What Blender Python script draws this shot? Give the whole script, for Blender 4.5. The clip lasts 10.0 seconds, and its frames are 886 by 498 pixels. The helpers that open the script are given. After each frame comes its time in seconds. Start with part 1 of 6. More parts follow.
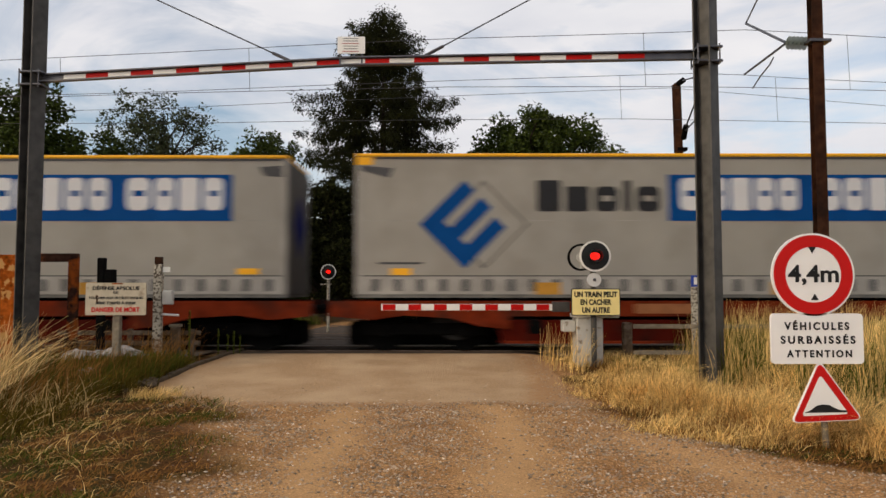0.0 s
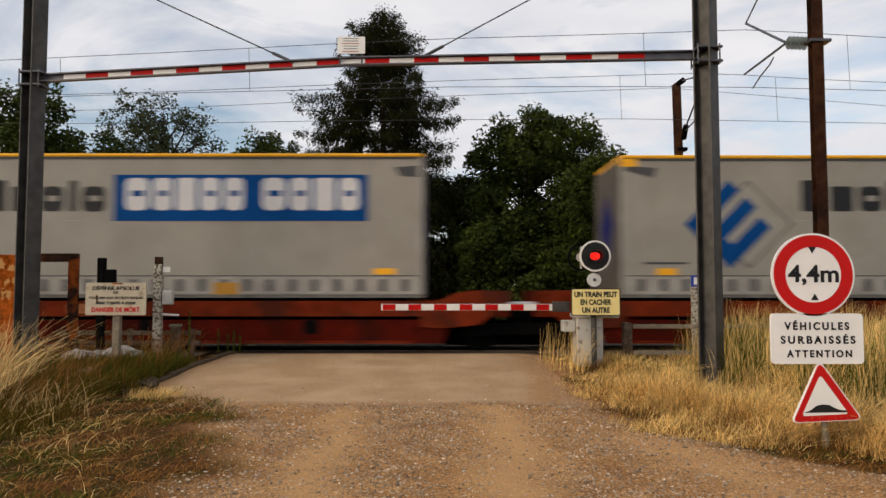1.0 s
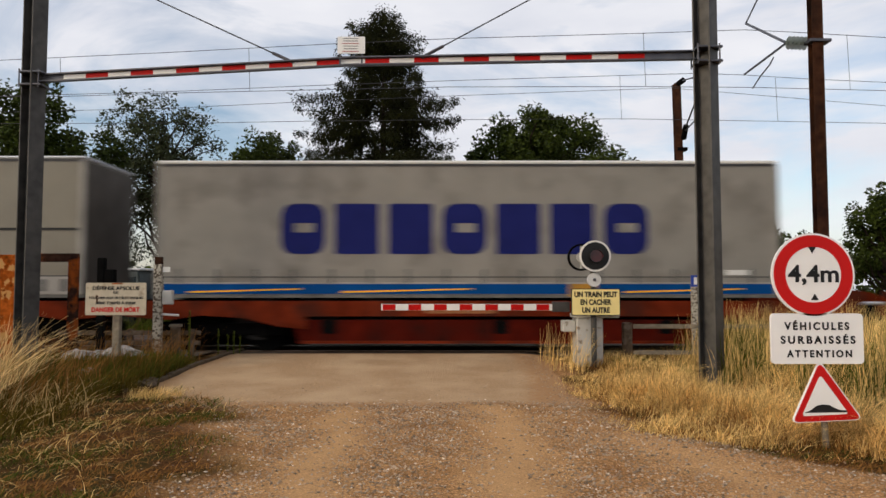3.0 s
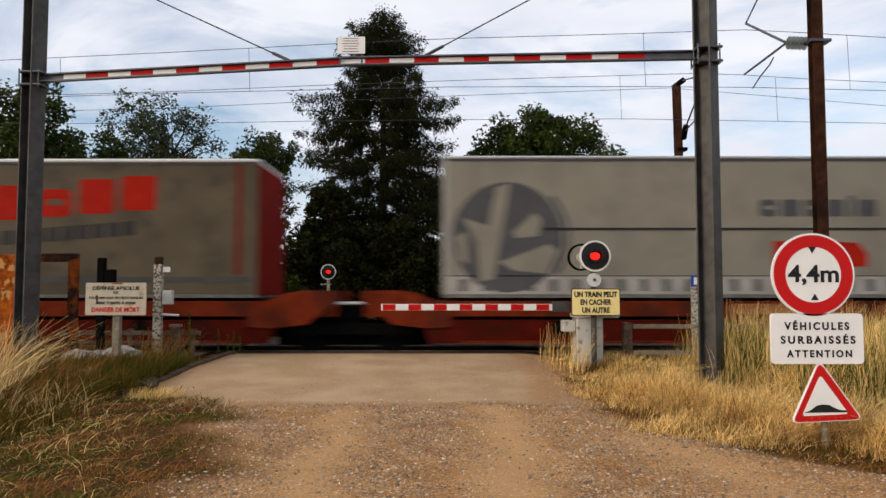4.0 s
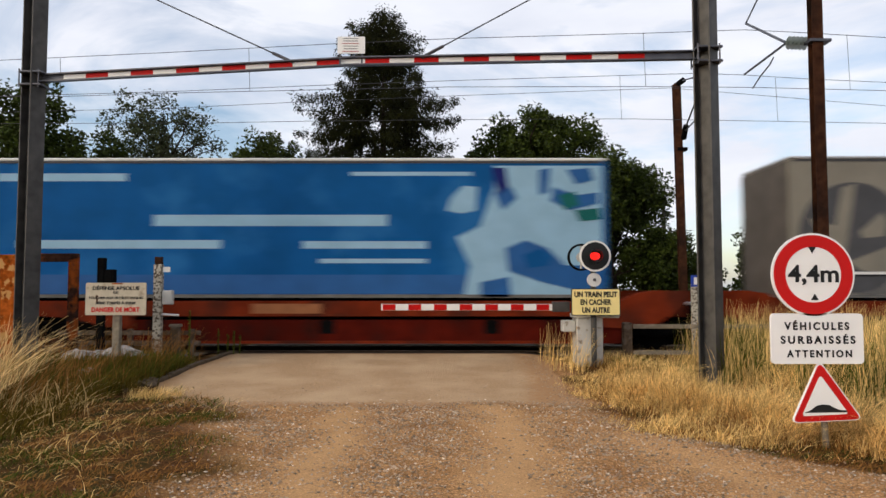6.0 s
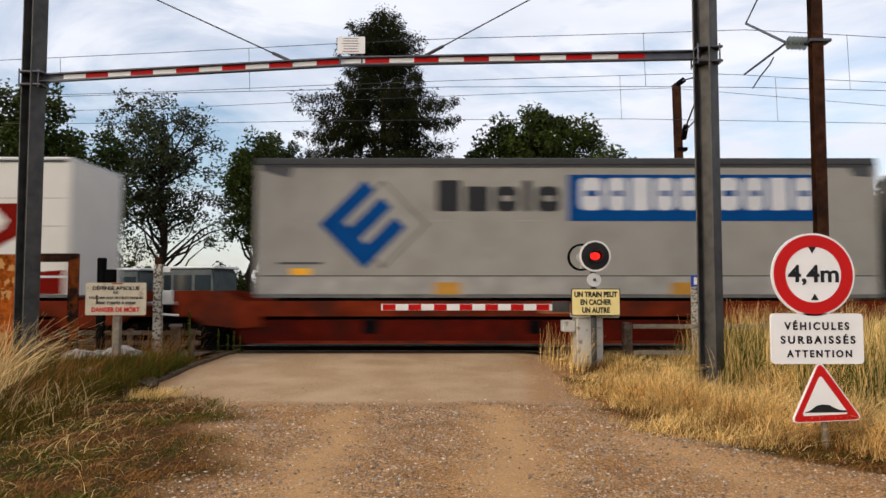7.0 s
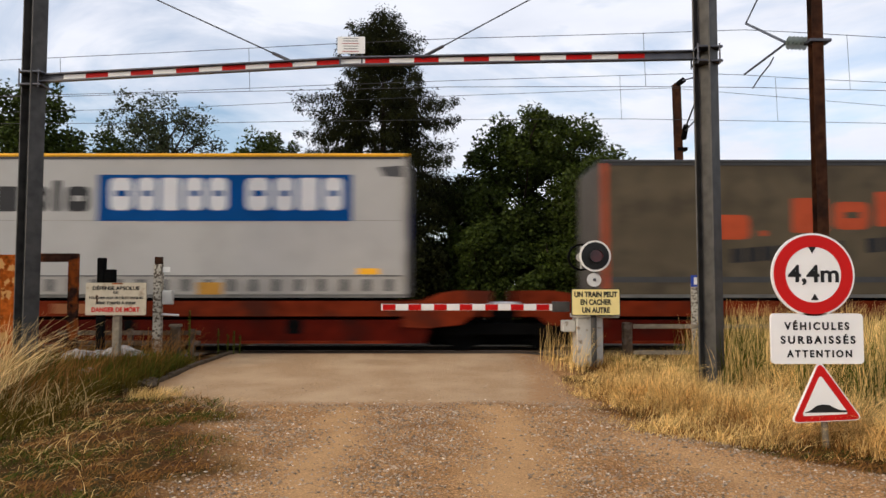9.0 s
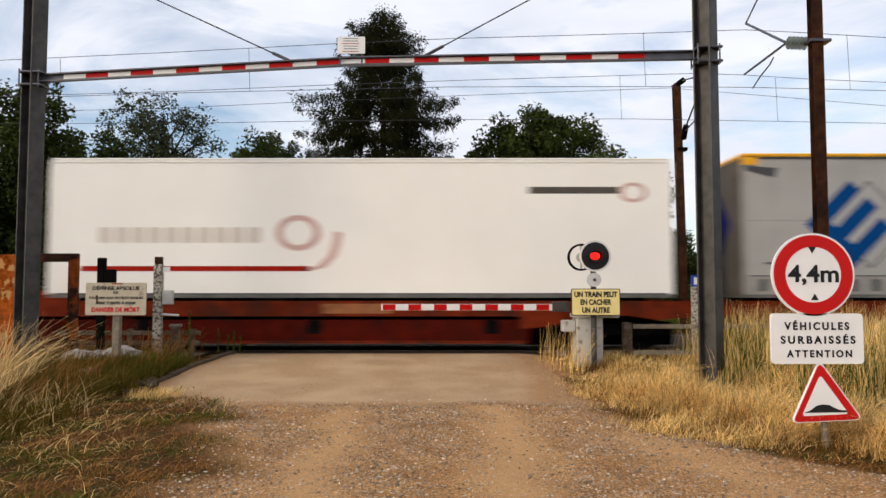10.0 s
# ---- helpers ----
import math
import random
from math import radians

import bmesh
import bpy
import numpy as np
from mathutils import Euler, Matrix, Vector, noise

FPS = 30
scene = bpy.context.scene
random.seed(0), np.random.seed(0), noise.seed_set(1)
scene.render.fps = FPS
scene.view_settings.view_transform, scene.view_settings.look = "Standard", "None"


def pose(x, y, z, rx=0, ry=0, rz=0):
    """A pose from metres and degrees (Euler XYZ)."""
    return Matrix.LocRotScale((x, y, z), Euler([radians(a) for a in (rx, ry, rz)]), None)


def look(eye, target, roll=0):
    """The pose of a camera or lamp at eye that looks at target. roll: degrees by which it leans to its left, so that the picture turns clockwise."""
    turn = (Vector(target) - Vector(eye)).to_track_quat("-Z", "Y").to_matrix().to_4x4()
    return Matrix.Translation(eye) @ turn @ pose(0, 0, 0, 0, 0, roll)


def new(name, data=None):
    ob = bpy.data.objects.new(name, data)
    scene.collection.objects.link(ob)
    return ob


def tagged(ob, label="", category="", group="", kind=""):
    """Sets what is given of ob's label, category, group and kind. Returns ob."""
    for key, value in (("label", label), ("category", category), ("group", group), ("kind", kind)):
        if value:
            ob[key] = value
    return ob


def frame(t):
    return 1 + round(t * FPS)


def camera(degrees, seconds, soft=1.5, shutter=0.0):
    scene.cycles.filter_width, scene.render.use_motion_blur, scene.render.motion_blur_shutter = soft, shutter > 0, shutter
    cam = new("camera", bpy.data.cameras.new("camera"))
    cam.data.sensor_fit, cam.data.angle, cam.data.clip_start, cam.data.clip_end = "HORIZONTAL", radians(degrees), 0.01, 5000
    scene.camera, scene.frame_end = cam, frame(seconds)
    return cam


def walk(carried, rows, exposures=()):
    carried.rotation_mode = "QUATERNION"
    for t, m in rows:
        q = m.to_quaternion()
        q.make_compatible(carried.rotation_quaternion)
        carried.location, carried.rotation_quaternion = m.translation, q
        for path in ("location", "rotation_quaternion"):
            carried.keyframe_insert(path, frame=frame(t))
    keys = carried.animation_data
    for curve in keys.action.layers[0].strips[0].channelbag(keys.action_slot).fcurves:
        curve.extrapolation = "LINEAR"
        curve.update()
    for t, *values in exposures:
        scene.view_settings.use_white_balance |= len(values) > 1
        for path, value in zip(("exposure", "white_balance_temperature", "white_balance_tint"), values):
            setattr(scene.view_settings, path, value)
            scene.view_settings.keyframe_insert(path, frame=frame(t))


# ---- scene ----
# ---- camera ----
cam = camera(62.19, 10.0, soft=1.5, shutter=0.35)
VIEW = pose(0, 0, 1.6, 93.258, 0, 0)
walk(cam, [(0.0, VIEW), (10.0, VIEW)], [(0.0, -0.12, 6500, 10), (2.5, -0.13, 6350, 10), (4.0, 0.03, 6150, 10), (10.0, 0.09, 6100, 10)])

# ---- world and sun ----
SUN_EL, SUN_AZ = 29.0, 240.0
world = bpy.data.worlds.new("sky")
scene.world = world
world.use_nodes = True
wn, wl = world.node_tree.nodes, world.node_tree.links
wn.clear()
w_out = wn.new("ShaderNodeOutputWorld")
w_bg = wn.new("ShaderNodeBackground")
w_sky = wn.new("ShaderNodeTexSky")
w_sky.sky_type, w_sky.sun_disc = "NISHITA", False
w_sky.sun_elevation, w_sky.sun_rotation = radians(SUN_EL), radians(SUN_AZ)
w_sky.air_density, w_sky.dust_density = 1.0, 1.5
w_tc = wn.new("ShaderNodeTexCoord")
w_map = wn.new("ShaderNodeMapping")
w_map.inputs["Scale"].default_value = (1.0, 1.0, 3.2)
w_map.inputs["Location"].default_value = (0.75, 0.2, 0.1)
w_n1 = wn.new("ShaderNodeTexNoise")
w_n1.inputs["Scale"].default_value, w_n1.inputs["Detail"].default_value = 2.3, 9.0
w_n1.inputs["Roughness"].default_value, w_n1.inputs["Distortion"].default_value = 0.55, 0.5
w_r1 = wn.new("ShaderNodeValToRGB")
w_r1.color_ramp.elements[0].position, w_r1.color_ramp.elements[1].position = 0.385, 0.56
w_n2 = wn.new("ShaderNodeTexNoise")
w_n2.inputs["Scale"].default_value, w_n2.inputs["Detail"].default_value = 4.0, 6.0
w_r2 = wn.new("ShaderNodeValToRGB")
w_r2.color_ramp.elements[0].position, w_r2.color_ramp.elements[0].color = 0.32, (7.7, 7.75, 8.3, 1)
w_r2.color_ramp.elements[1].position, w_r2.color_ramp.elements[1].color = 0.66, (9.6, 9.4, 9.5, 1)
w_mix = wn.new("ShaderNodeMix")
w_mix.data_type = "RGBA"
wl.new(w_tc.outputs["Generated"], w_map.inputs["Vector"])
wl.new(w_map.outputs["Vector"], w_n1.inputs["Vector"])
wl.new(w_map.outputs["Vector"], w_n2.inputs["Vector"])
w_sep = wn.new("ShaderNodeSeparateXYZ")
wl.new(w_tc.outputs["Generated"], w_sep.inputs["Vector"])
w_east = wn.new("ShaderNodeMath")
w_east.operation = "MULTIPLY_ADD"
w_east.inputs[1].default_value = 0.10
wl.new(w_sep.outputs["X"], w_east.inputs[0])
wl.new(w_n1.outputs["Fac"], w_east.inputs[2])
wl.new(w_east.outputs["Value"], w_r1.inputs["Fac"])
wl.new(w_n2.outputs["Fac"], w_r2.inputs["Fac"])
wl.new(w_r1.outputs["Color"], w_mix.inputs["Factor"])
w_gain = wn.new("ShaderNodeMix")
w_gain.data_type, w_gain.blend_type = "RGBA", "MULTIPLY"
w_gain.inputs["Factor"].default_value = 1.0
w_gain.inputs["B"].default_value = (1.9, 1.75, 1.6, 1)
wl.new(w_sky.outputs["Color"], w_gain.inputs["A"])
wl.new(w_gain.outputs["Result"], w_mix.inputs["A"])
wl.new(w_r2.outputs["Color"], w_mix.inputs["B"])
wl.new(w_mix.outputs["Result"], w_bg.inputs["Color"])
w_bg.inputs["Strength"].default_value = 0.1
wl.new(w_bg.outputs["Background"], w_out.inputs["Surface"])

sun_data = bpy.data.lights.new("sun", "SUN")
sun_data.energy, sun_data.angle, sun_data.color = 1.4, radians(12), (1.0, 0.85, 0.64)
sun = new("sun", sun_data)
_a, _e = radians(SUN_AZ), radians(SUN_EL)
_dir = Vector((math.sin(_a) * math.cos(_e), math.cos(_a) * math.cos(_e), math.sin(_e)))
sun.matrix_world = look(_dir * 50, (0, 0, 0))


# ---- materials ----
def mat(name, base, rough=0.6, metal=0.0, var=0.15, scale=6.0, bump=0.0, bump_scale=60.0, second=None, second_scale=1.5,
        second_at=(0.5, 0.65), spread=0.0, transl=0.0, coords="Object"):
    """A surface: base colour with fine grain, patches of a second colour, relief."""
    m = bpy.data.materials.new(name)
    m.use_nodes = True
    n, l = m.node_tree.nodes, m.node_tree.links
    b = n["Principled BSDF"]
    tc = n.new("ShaderNodeTexCoord")
    n1 = n.new("ShaderNodeTexNoise")
    n1.inputs["Scale"].default_value, n1.inputs["Detail"].default_value = scale, 8.0
    l.new(tc.outputs[coords], n1.inputs["Vector"])
    r1 = n.new("ShaderNodeValToRGB")
    lo = tuple(c * (1 - var) for c in base) + (1,)
    hi = tuple(min(1, c * (1 + var)) for c in base) + (1,)
    r1.color_ramp.elements[0].position, r1.color_ramp.elements[0].color = 0.3, lo
    r1.color_ramp.elements[1].position, r1.color_ramp.elements[1].color = 0.7, hi
    l.new(n1.outputs["Fac"], r1.inputs["Fac"])
    col = r1.outputs["Color"]
    if second:
        n2 = n.new("ShaderNodeTexNoise")
        n2.inputs["Scale"].default_value, n2.inputs["Detail"].default_value = second_scale, 6.0
        l.new(tc.outputs[coords], n2.inputs["Vector"])
        r2 = n.new("ShaderNodeValToRGB")
        r2.color_ramp.elements[0].position, r2.color_ramp.elements[1].position = second_at
        l.new(n2.outputs["Fac"], r2.inputs["Fac"])
        mx = n.new("ShaderNodeMix")
        mx.data_type = "RGBA"
        l.new(r2.outputs["Color"], mx.inputs["Factor"])
        l.new(col, mx.inputs["A"])
        mx.inputs["B"].default_value = (*second, 1)
        col = mx.outputs["Result"]
    if spread:
        g = n.new("ShaderNodeNewGeometry")
        hsv = n.new("ShaderNodeHueSaturation")
        mr = n.new("ShaderNodeMapRange")
        mr.inputs["To Min"].default_value, mr.inputs["To Max"].default_value = 1 - spread, 1 + spread
        l.new(g.outputs["Random Per Island"], mr.inputs["Value"])
        l.new(mr.outputs["Result"], hsv.inputs["Value"])
        l.new(col, hsv.inputs["Color"])
        col = hsv.outputs["Color"]
    l.new(col, b.inputs["Base Color"])
    b.inputs["Roughness"].default_value, b.inputs["Metallic"].default_value = rough, metal
    b.inputs["Specular IOR Level"].default_value = 0.5 if rough < 0.42 else (0.25 if rough < 0.6 else (0.12 if rough < 0.7 else 0.05))
    if bump:
        n3 = n.new("ShaderNodeTexNoise")
        n3.inputs["Scale"].default_value, n3.inputs["Detail"].default_value = bump_scale, 6.0
        l.new(tc.outputs[coords], n3.inputs["Vector"])
        bp = n.new("ShaderNodeBump")
        bp.inputs["Strength"].default_value, bp.inputs["Distance"].default_value = bump, 0.02
        l.new(n3.outputs["Fac"], bp.inputs["Height"])
        l.new(bp.outputs["Normal"], b.inputs["Normal"])
    if transl:
        t = n.new("ShaderNodeBsdfTranslucent")
        l.new(col, t.inputs["Color"])
        ms = n.new("ShaderNodeMixShader")
        ms.inputs["Fac"].default_value = transl
        l.new(b.outputs["BSDF"], ms.inputs[1])
        l.new(t.outputs["BSDF"], ms.inputs[2])
        l.new(ms.outputs["Shader"], n["Material Output"].inputs["Surface"])
    return m


def glow(name, base, strength):
    m = mat(name, base, 0.3)
    b = m.node_tree.nodes["Principled BSDF"]
    b.inputs["Emission Color"].default_value, b.inputs["Emission Strength"].default_value = (*base, 1), strength
    return m


M = dict(
    asphalt=mat("asphalt", (0.42, 0.272, 0.148), 0.9, var=0.24, scale=40, bump=0.6, bump_scale=140, second=(0.52, 0.36, 0.21), second_scale=0.9, second_at=(0.42, 0.66)),
    gravel_stone=mat("gravel_stone", (0.34, 0.25, 0.17), 0.85, var=0.2, spread=0.55),
    ballast=mat("ballast", (0.13, 0.10, 0.08), 0.9, var=0.4, scale=25, bump=1.0, bump_scale=30),
    steel=mat("steel", (0.10, 0.10, 0.11), 0.45, 0.7, var=0.2, scale=4, bump=0.1),
    galva=mat("galva", (0.062, 0.059, 0.054), 0.55, 0.3, var=0.3, scale=5, bump=0.08, second=(0.085, 0.08, 0.072), second_scale=2.0),
    rust_mast=mat("rust_mast", (0.058, 0.024, 0.012), 0.8, 0.2, var=0.4, scale=7, second=(0.02, 0.012, 0.009), second_scale=1.2),
    rust=mat("rust", (0.30, 0.070, 0.008), 0.85, 0.1, var=0.55, scale=9, bump=0.4, bump_scale=40, second=(0.50, 0.27, 0.09), second_scale=4.5, second_at=(0.55, 0.60)),
    white=mat("white_paint", (0.70, 0.69, 0.65), 0.5, var=0.05, scale=3),
    old_white=mat("old_white_paint", (0.42, 0.385, 0.31), 0.6, var=0.2, scale=8, second=(0.09, 0.07, 0.05), second_scale=22, second_at=(0.50, 0.58)),
    red=mat("red_paint", (0.42, 0.005, 0.003), 0.6, var=0.1, scale=5),
    sign_white=mat("sign_white", (0.82, 0.81, 0.78), 0.4, var=0.03, scale=3),
    sign_red=mat("sign_red", (0.50, 0.004, 0.002), 0.55, var=0.06, scale=3),
    black=mat("black_paint", (0.012, 0.012, 0.012), 0.5, var=0.3),
    yellow_sign=mat("yellow_sign", (0.80, 0.66, 0.27), 0.5, var=0.05, scale=4),
    concrete=mat("concrete", (0.22, 0.185, 0.135), 0.9, var=0.25, scale=12, bump=0.3, second=(0.16, 0.13, 0.10), second_scale=4),
    grey_box=mat("grey_box", (0.45, 0.44, 0.40), 0.6, var=0.12, scale=4, second=(0.22, 0.17, 0.12), second_scale=7, second_at=(0.58, 0.68)),
    wood=mat("wood", (0.085, 0.06, 0.04), 0.85, var=0.4, scale=14, bump=0.4, second=(0.15, 0.125, 0.10), second_scale=5),
    glass_ins=mat("insulator_glass", (0.30, 0.34, 0.30), 0.15, var=0.1),
    wire=mat("wire", (0.06, 0.06, 0.065), 0.6, 0.4, var=0.1),
    blue_plate=mat("blue_plate", (0.02, 0.05, 0.30), 0.5, var=0.1),
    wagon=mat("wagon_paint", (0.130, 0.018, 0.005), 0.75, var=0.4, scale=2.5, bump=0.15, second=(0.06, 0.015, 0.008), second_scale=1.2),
    # the wagon red again, darkened for the shade below the sill
    wagon_shaded=mat("wagon_shaded_paint", (0.066, 0.0048, 0.0016), 0.75, var=0.4, scale=3, second=(0.024, 0.005, 0.003), second_scale=1.5),
    # near-black: shade under the wagons is in this colour; small dark parts share it
    bogie=mat("bogie_steel_shaded", (0.003, 0.003, 0.003), 0.8, 0.2, var=0.4),
    rail=mat("rail_steel", (0.16, 0.11, 0.08), 0.4, 0.7, var=0.3),
    tyre=mat("tyre_rubber", (0.02, 0.02, 0.02), 0.85, var=0.3),
    curtain=mat("curtain_grey", (0.30, 0.282, 0.245), 0.55, var=0.07, scale=1.3, bump=0.3, bump_scale=1.6, second=(0.262, 0.244, 0.21), second_scale=0.9),
    curtain_old=mat("curtain_stained", (0.25, 0.235, 0.205), 0.6, var=0.10, scale=1.2, bump=0.3, bump_scale=1.8, second=(0.19, 0.175, 0.15), second_scale=1.1),
    curtain_dark=mat("curtain_dark", (0.094, 0.075, 0.047), 0.6, var=0.2, scale=1.1, bump=0.3, bump_scale=1.8, second=(0.065, 0.052, 0.034), second_scale=1.3),
    reefer=mat("white_panel", (0.88, 0.82, 0.68), 0.4, var=0.03, scale=1.0, second=(0.84, 0.785, 0.65), second_scale=0.7),
    reefer_clean=mat("clean_white_panel", (0.92, 0.895, 0.82), 0.35, var=0.02, scale=1.0),
    curtain_blue=mat("curtain_blue", (0.008, 0.078, 0.235), 0.72, var=0.15, scale=1.2, second=(0.02, 0.12, 0.31), second_scale=0.8),
    curtain_red=mat("curtain_red", (0.165, 0.0045, 0.0012), 0.72, var=0.14, scale=1.2, bump=0.2, bump_scale=1.8),
    end_dark=mat("trailer_end_grey", (0.085, 0.075, 0.065), 0.6, var=0.2, scale=2),
    end_red=mat("trailer_end_red", (0.15, 0.006, 0.003), 0.72, var=0.2, scale=2),
    print_blue=mat("print_blue", (0.004, 0.056, 0.205), 0.72, var=0.08, scale=2),
    print_navy=mat("print_navy", (0.014, 0.018, 0.11), 0.72, var=0.1, scale=2),
    print_black=mat("print_black", (0.016, 0.016, 0.018), 0.55, var=0.1, scale=2),
    print_grey=mat("print_grey", (0.065, 0.065, 0.068), 0.55, var=0.15, scale=2),
    print_white=mat("print_white", (0.60, 0.60, 0.60), 0.55, var=0.05, scale=2),
    print_red=mat("print_red", (0.33, 0.014, 0.006), 0.72, var=0.15, scale=3),
    print_orange=mat("print_orange", (0.40, 0.062, 0.016), 0.55, var=0.15, scale=3),
    print_pale=mat("print_pale", (0.25, 0.41, 0.53), 0.55, var=0.1, scale=2),
    yellow=mat("yellow_trim", (0.85, 0.42, 0.015), 0.5, var=0.1, scale=2),
    alu=mat("aluminium", (0.55, 0.55, 0.55), 0.35, 0.6, var=0.1),
    dark_rail=mat("dark_trim", (0.05, 0.05, 0.05), 0.5, var=0.15),
    lamp_red=glow("lamp_red", (1.0, 0.012, 0.006), 1.7),
    lens_dark=mat("lens_dark", (0.05, 0.008, 0.008), 0.2, var=0.2),
    leaf=mat("leaf", (0.040, 0.056, 0.007), 0.6, var=0.35, scale=0.6, spread=0.55, transl=0.2, coords="Generated"),
    leaf_pale=mat("leaf_pale", (0.050, 0.060, 0.026), 0.6, var=0.3, scale=0.6, spread=0.55, transl=0.2, coords="Generated"),
    needle=mat("needle", (0.015, 0.017, 0.004), 0.75, var=0.3, scale=0.6, spread=0.65, transl=0.05, coords="Generated"),
    bark=mat("bark", (0.03, 0.022, 0.016), 0.9, var=0.3, bump=0.5),
    straw=mat("straw", (0.80, 0.55, 0.205), 0.7, var=0.15, spread=0.5, transl=0.2),
    straw_dull=mat("straw_dull", (0.26, 0.125, 0.032), 0.75, var=0.15, spread=0.55, transl=0.15),
    grass_green=mat("grass_green", (0.070, 0.085, 0.010), 0.7, var=0.15, spread=0.55, transl=0.25),
    curtain_taupe=mat("curtain_taupe", (0.225, 0.205, 0.160), 0.55, var=0.07, scale=1.3, bump=0.25, bump_scale=1.6, second=(0.19, 0.172, 0.135), second_scale=0.9),
    rust_frame=mat("rust_frame", (0.035, 0.016, 0.010), 0.8, 0.2, var=0.5, scale=9, bump=0.3, second=(0.26, 0.06, 0.010), second_scale=3.5, second_at=(0.47, 0.60)),
    band_dark=mat("lower_band_dark", (0.13, 0.125, 0.115), 0.55, var=0.35, scale=3.0),
    bell=mat("pale_bell", (0.62, 0.62, 0.60), 0.4, var=0.1),
    enamel=mat("cream_enamel", (0.47, 0.41, 0.30), 0.45, var=0.10, scale=8, second=(0.24, 0.17, 0.11), second_scale=5, second_at=(0.58, 0.70)),
    curtain_light=mat("curtain_pale_grey", (0.40, 0.39, 0.365), 0.5, var=0.05, scale=1.3, bump=0.3, bump_scale=1.6, second=(0.36, 0.35, 0.325), second_scale=0.9),
    # asphalt painted dark for the shade of the train and the trees
    deck=mat("shaded_crossing_deck", (0.085, 0.065, 0.05), 0.85, var=0.3, scale=9, bump=0.4),
    grass_olive=mat("grass_olive", (0.095, 0.066, 0.008), 0.7, var=0.15, spread=0.6, transl=0.2),
    ochre=mat("ochre_plate", (0.42, 0.21, 0.025), 0.55, var=0.15, scale=3),
    pale_stone=mat("pale_stone", (0.56, 0.47, 0.37), 0.85, var=0.2, spread=0.4),
    # grey-teal with the shade the vans stand in mixed into the colour
    van_body_shaded=mat("van_body_shaded", (0.075, 0.09, 0.088), 0.4, var=0.25, scale=3),
    teal=mat("print_teal", (0.015, 0.11, 0.10), 0.7, var=0.15, scale=2),
    straw_pale=mat("straw_pale", (0.76, 0.54, 0.24), 0.7, var=0.15, spread=0.5, transl=0.2),
    data_tan=mat("tan_panel", (0.25, 0.105, 0.045), 0.7, var=0.25, scale=5),
    kerb=mat("kerb_concrete", (0.095, 0.07, 0.046), 0.9, var=0.3, scale=12, bump=0.3),
    print_cream=mat("print_cream", (0.66, 0.60, 0.52), 0.55, var=0.05, scale=2),
    print_deep=mat("print_deep_blue", (0.015, 0.085, 0.25), 0.55, var=0.12, scale=2),
    print_rose=mat("print_rose", (0.62, 0.42, 0.36), 0.55, var=0.08, scale=2),
    sertwhite=mat("curtain_white", (0.66, 0.63, 0.56), 0.5, var=0.05, scale=1.3, bump=0.2, bump_scale=1.8),
    band=mat("lower_band_grey", (0.31, 0.295, 0.265), 0.5, var=0.2, scale=2.0),
    plastic_white=mat("white_plastic_sack", (0.36, 0.34, 0.32), 0.5, var=0.5, scale=9, bump=0.8, bump_scale=12),
    car_white=mat("car_paint_white", (0.75, 0.75, 0.75), 0.25, var=0.02),
    window_dark=mat("car_window", (0.02, 0.03, 0.035), 0.08, var=0.1),
)


# ---- mesh helpers ----
def mesh_of(bm, name, material, smooth=False):
    me = bpy.data.meshes.new(name)
    bm.to_mesh(me)
    bm.free()
    for mm in (material if isinstance(material, (list, tuple)) else [material]):
        me.materials.append(mm)
    if smooth:
        for p in me.polygons:
            p.use_smooth = True
    return me


def part(name, bm, material, parent=None, label="", smooth=False):
    """Links a bmesh as one mesh object under a thing or a part."""
    ob = new(name, mesh_of(bm, name, material, smooth))
    if parent is not None:
        ob.parent = parent
    if label:
        ob["label"] = label
    return ob


def thing(name, x, y, z, label, category, group="", kind="", rz=0.0):
    ob = new(name)
    ob.empty_display_size = 0.2
    ob.matrix_basis = pose(x, y, z, 0, 0, rz)
    return tagged(ob, label, category, group, kind)


def box(bm, x0, x1, y0, y1, z0, z1, bevel=0.0):
    r = bmesh.ops.create_cube(bm, size=1.0)
    for v in r["verts"]:
        v.co = Vector((x0 + (v.co.x + 0.5) * (x1 - x0), y0 + (v.co.y + 0.5) * (y1 - y0), z0 + (v.co.z + 0.5) * (z1 - z0)))
    if bevel:
        es = list({e for v in r["verts"] for e in v.link_edges})
        bmesh.ops.bevel(bm, geom=es, offset=bevel, segments=2, affect="EDGES", profile=0.5)
    return bm


def boxes(*rows, bevel=0.0):
    bm = bmesh.new()
    for r in rows:
        box(bm, *r, bevel=bevel)
    return bm


def tube(bm, a, b, r0, r1=None, seg=10):
    a, b = Vector(a), Vector(b)
    d = b - a
    q = d.to_track_quat("Z", "Y").to_matrix().to_4x4()
    bmesh.ops.create_cone(bm, cap_ends=True, segments=seg, radius1=r0, radius2=r0 if r1 is None else r1, depth=d.length,
                          matrix=Matrix.Translation((a + b) / 2) @ q)
    return bm


def tubes(*rows, seg=10):
    bm = bmesh.new()
    for a, b, r in rows:
        tube(bm, a, b, r, seg=seg)
    return bm


def prism(bm, pts, y0, y1):
    """A plate: the outline pts (x, z) from y0 (front) to y1 (back)."""
    f = [bm.verts.new((x, y0, z)) for x, z in pts]
    k = [bm.verts.new((x, y1, z)) for x, z in pts]
    n = len(pts)
    bm.faces.new(f)
    bm.faces.new(k[::-1])
    for i in range(n):
        bm.faces.new((f[i], k[i], k[(i + 1) % n], f[(i + 1) % n]))
    bmesh.ops.recalc_face_normals(bm, faces=bm.faces)
    return bm


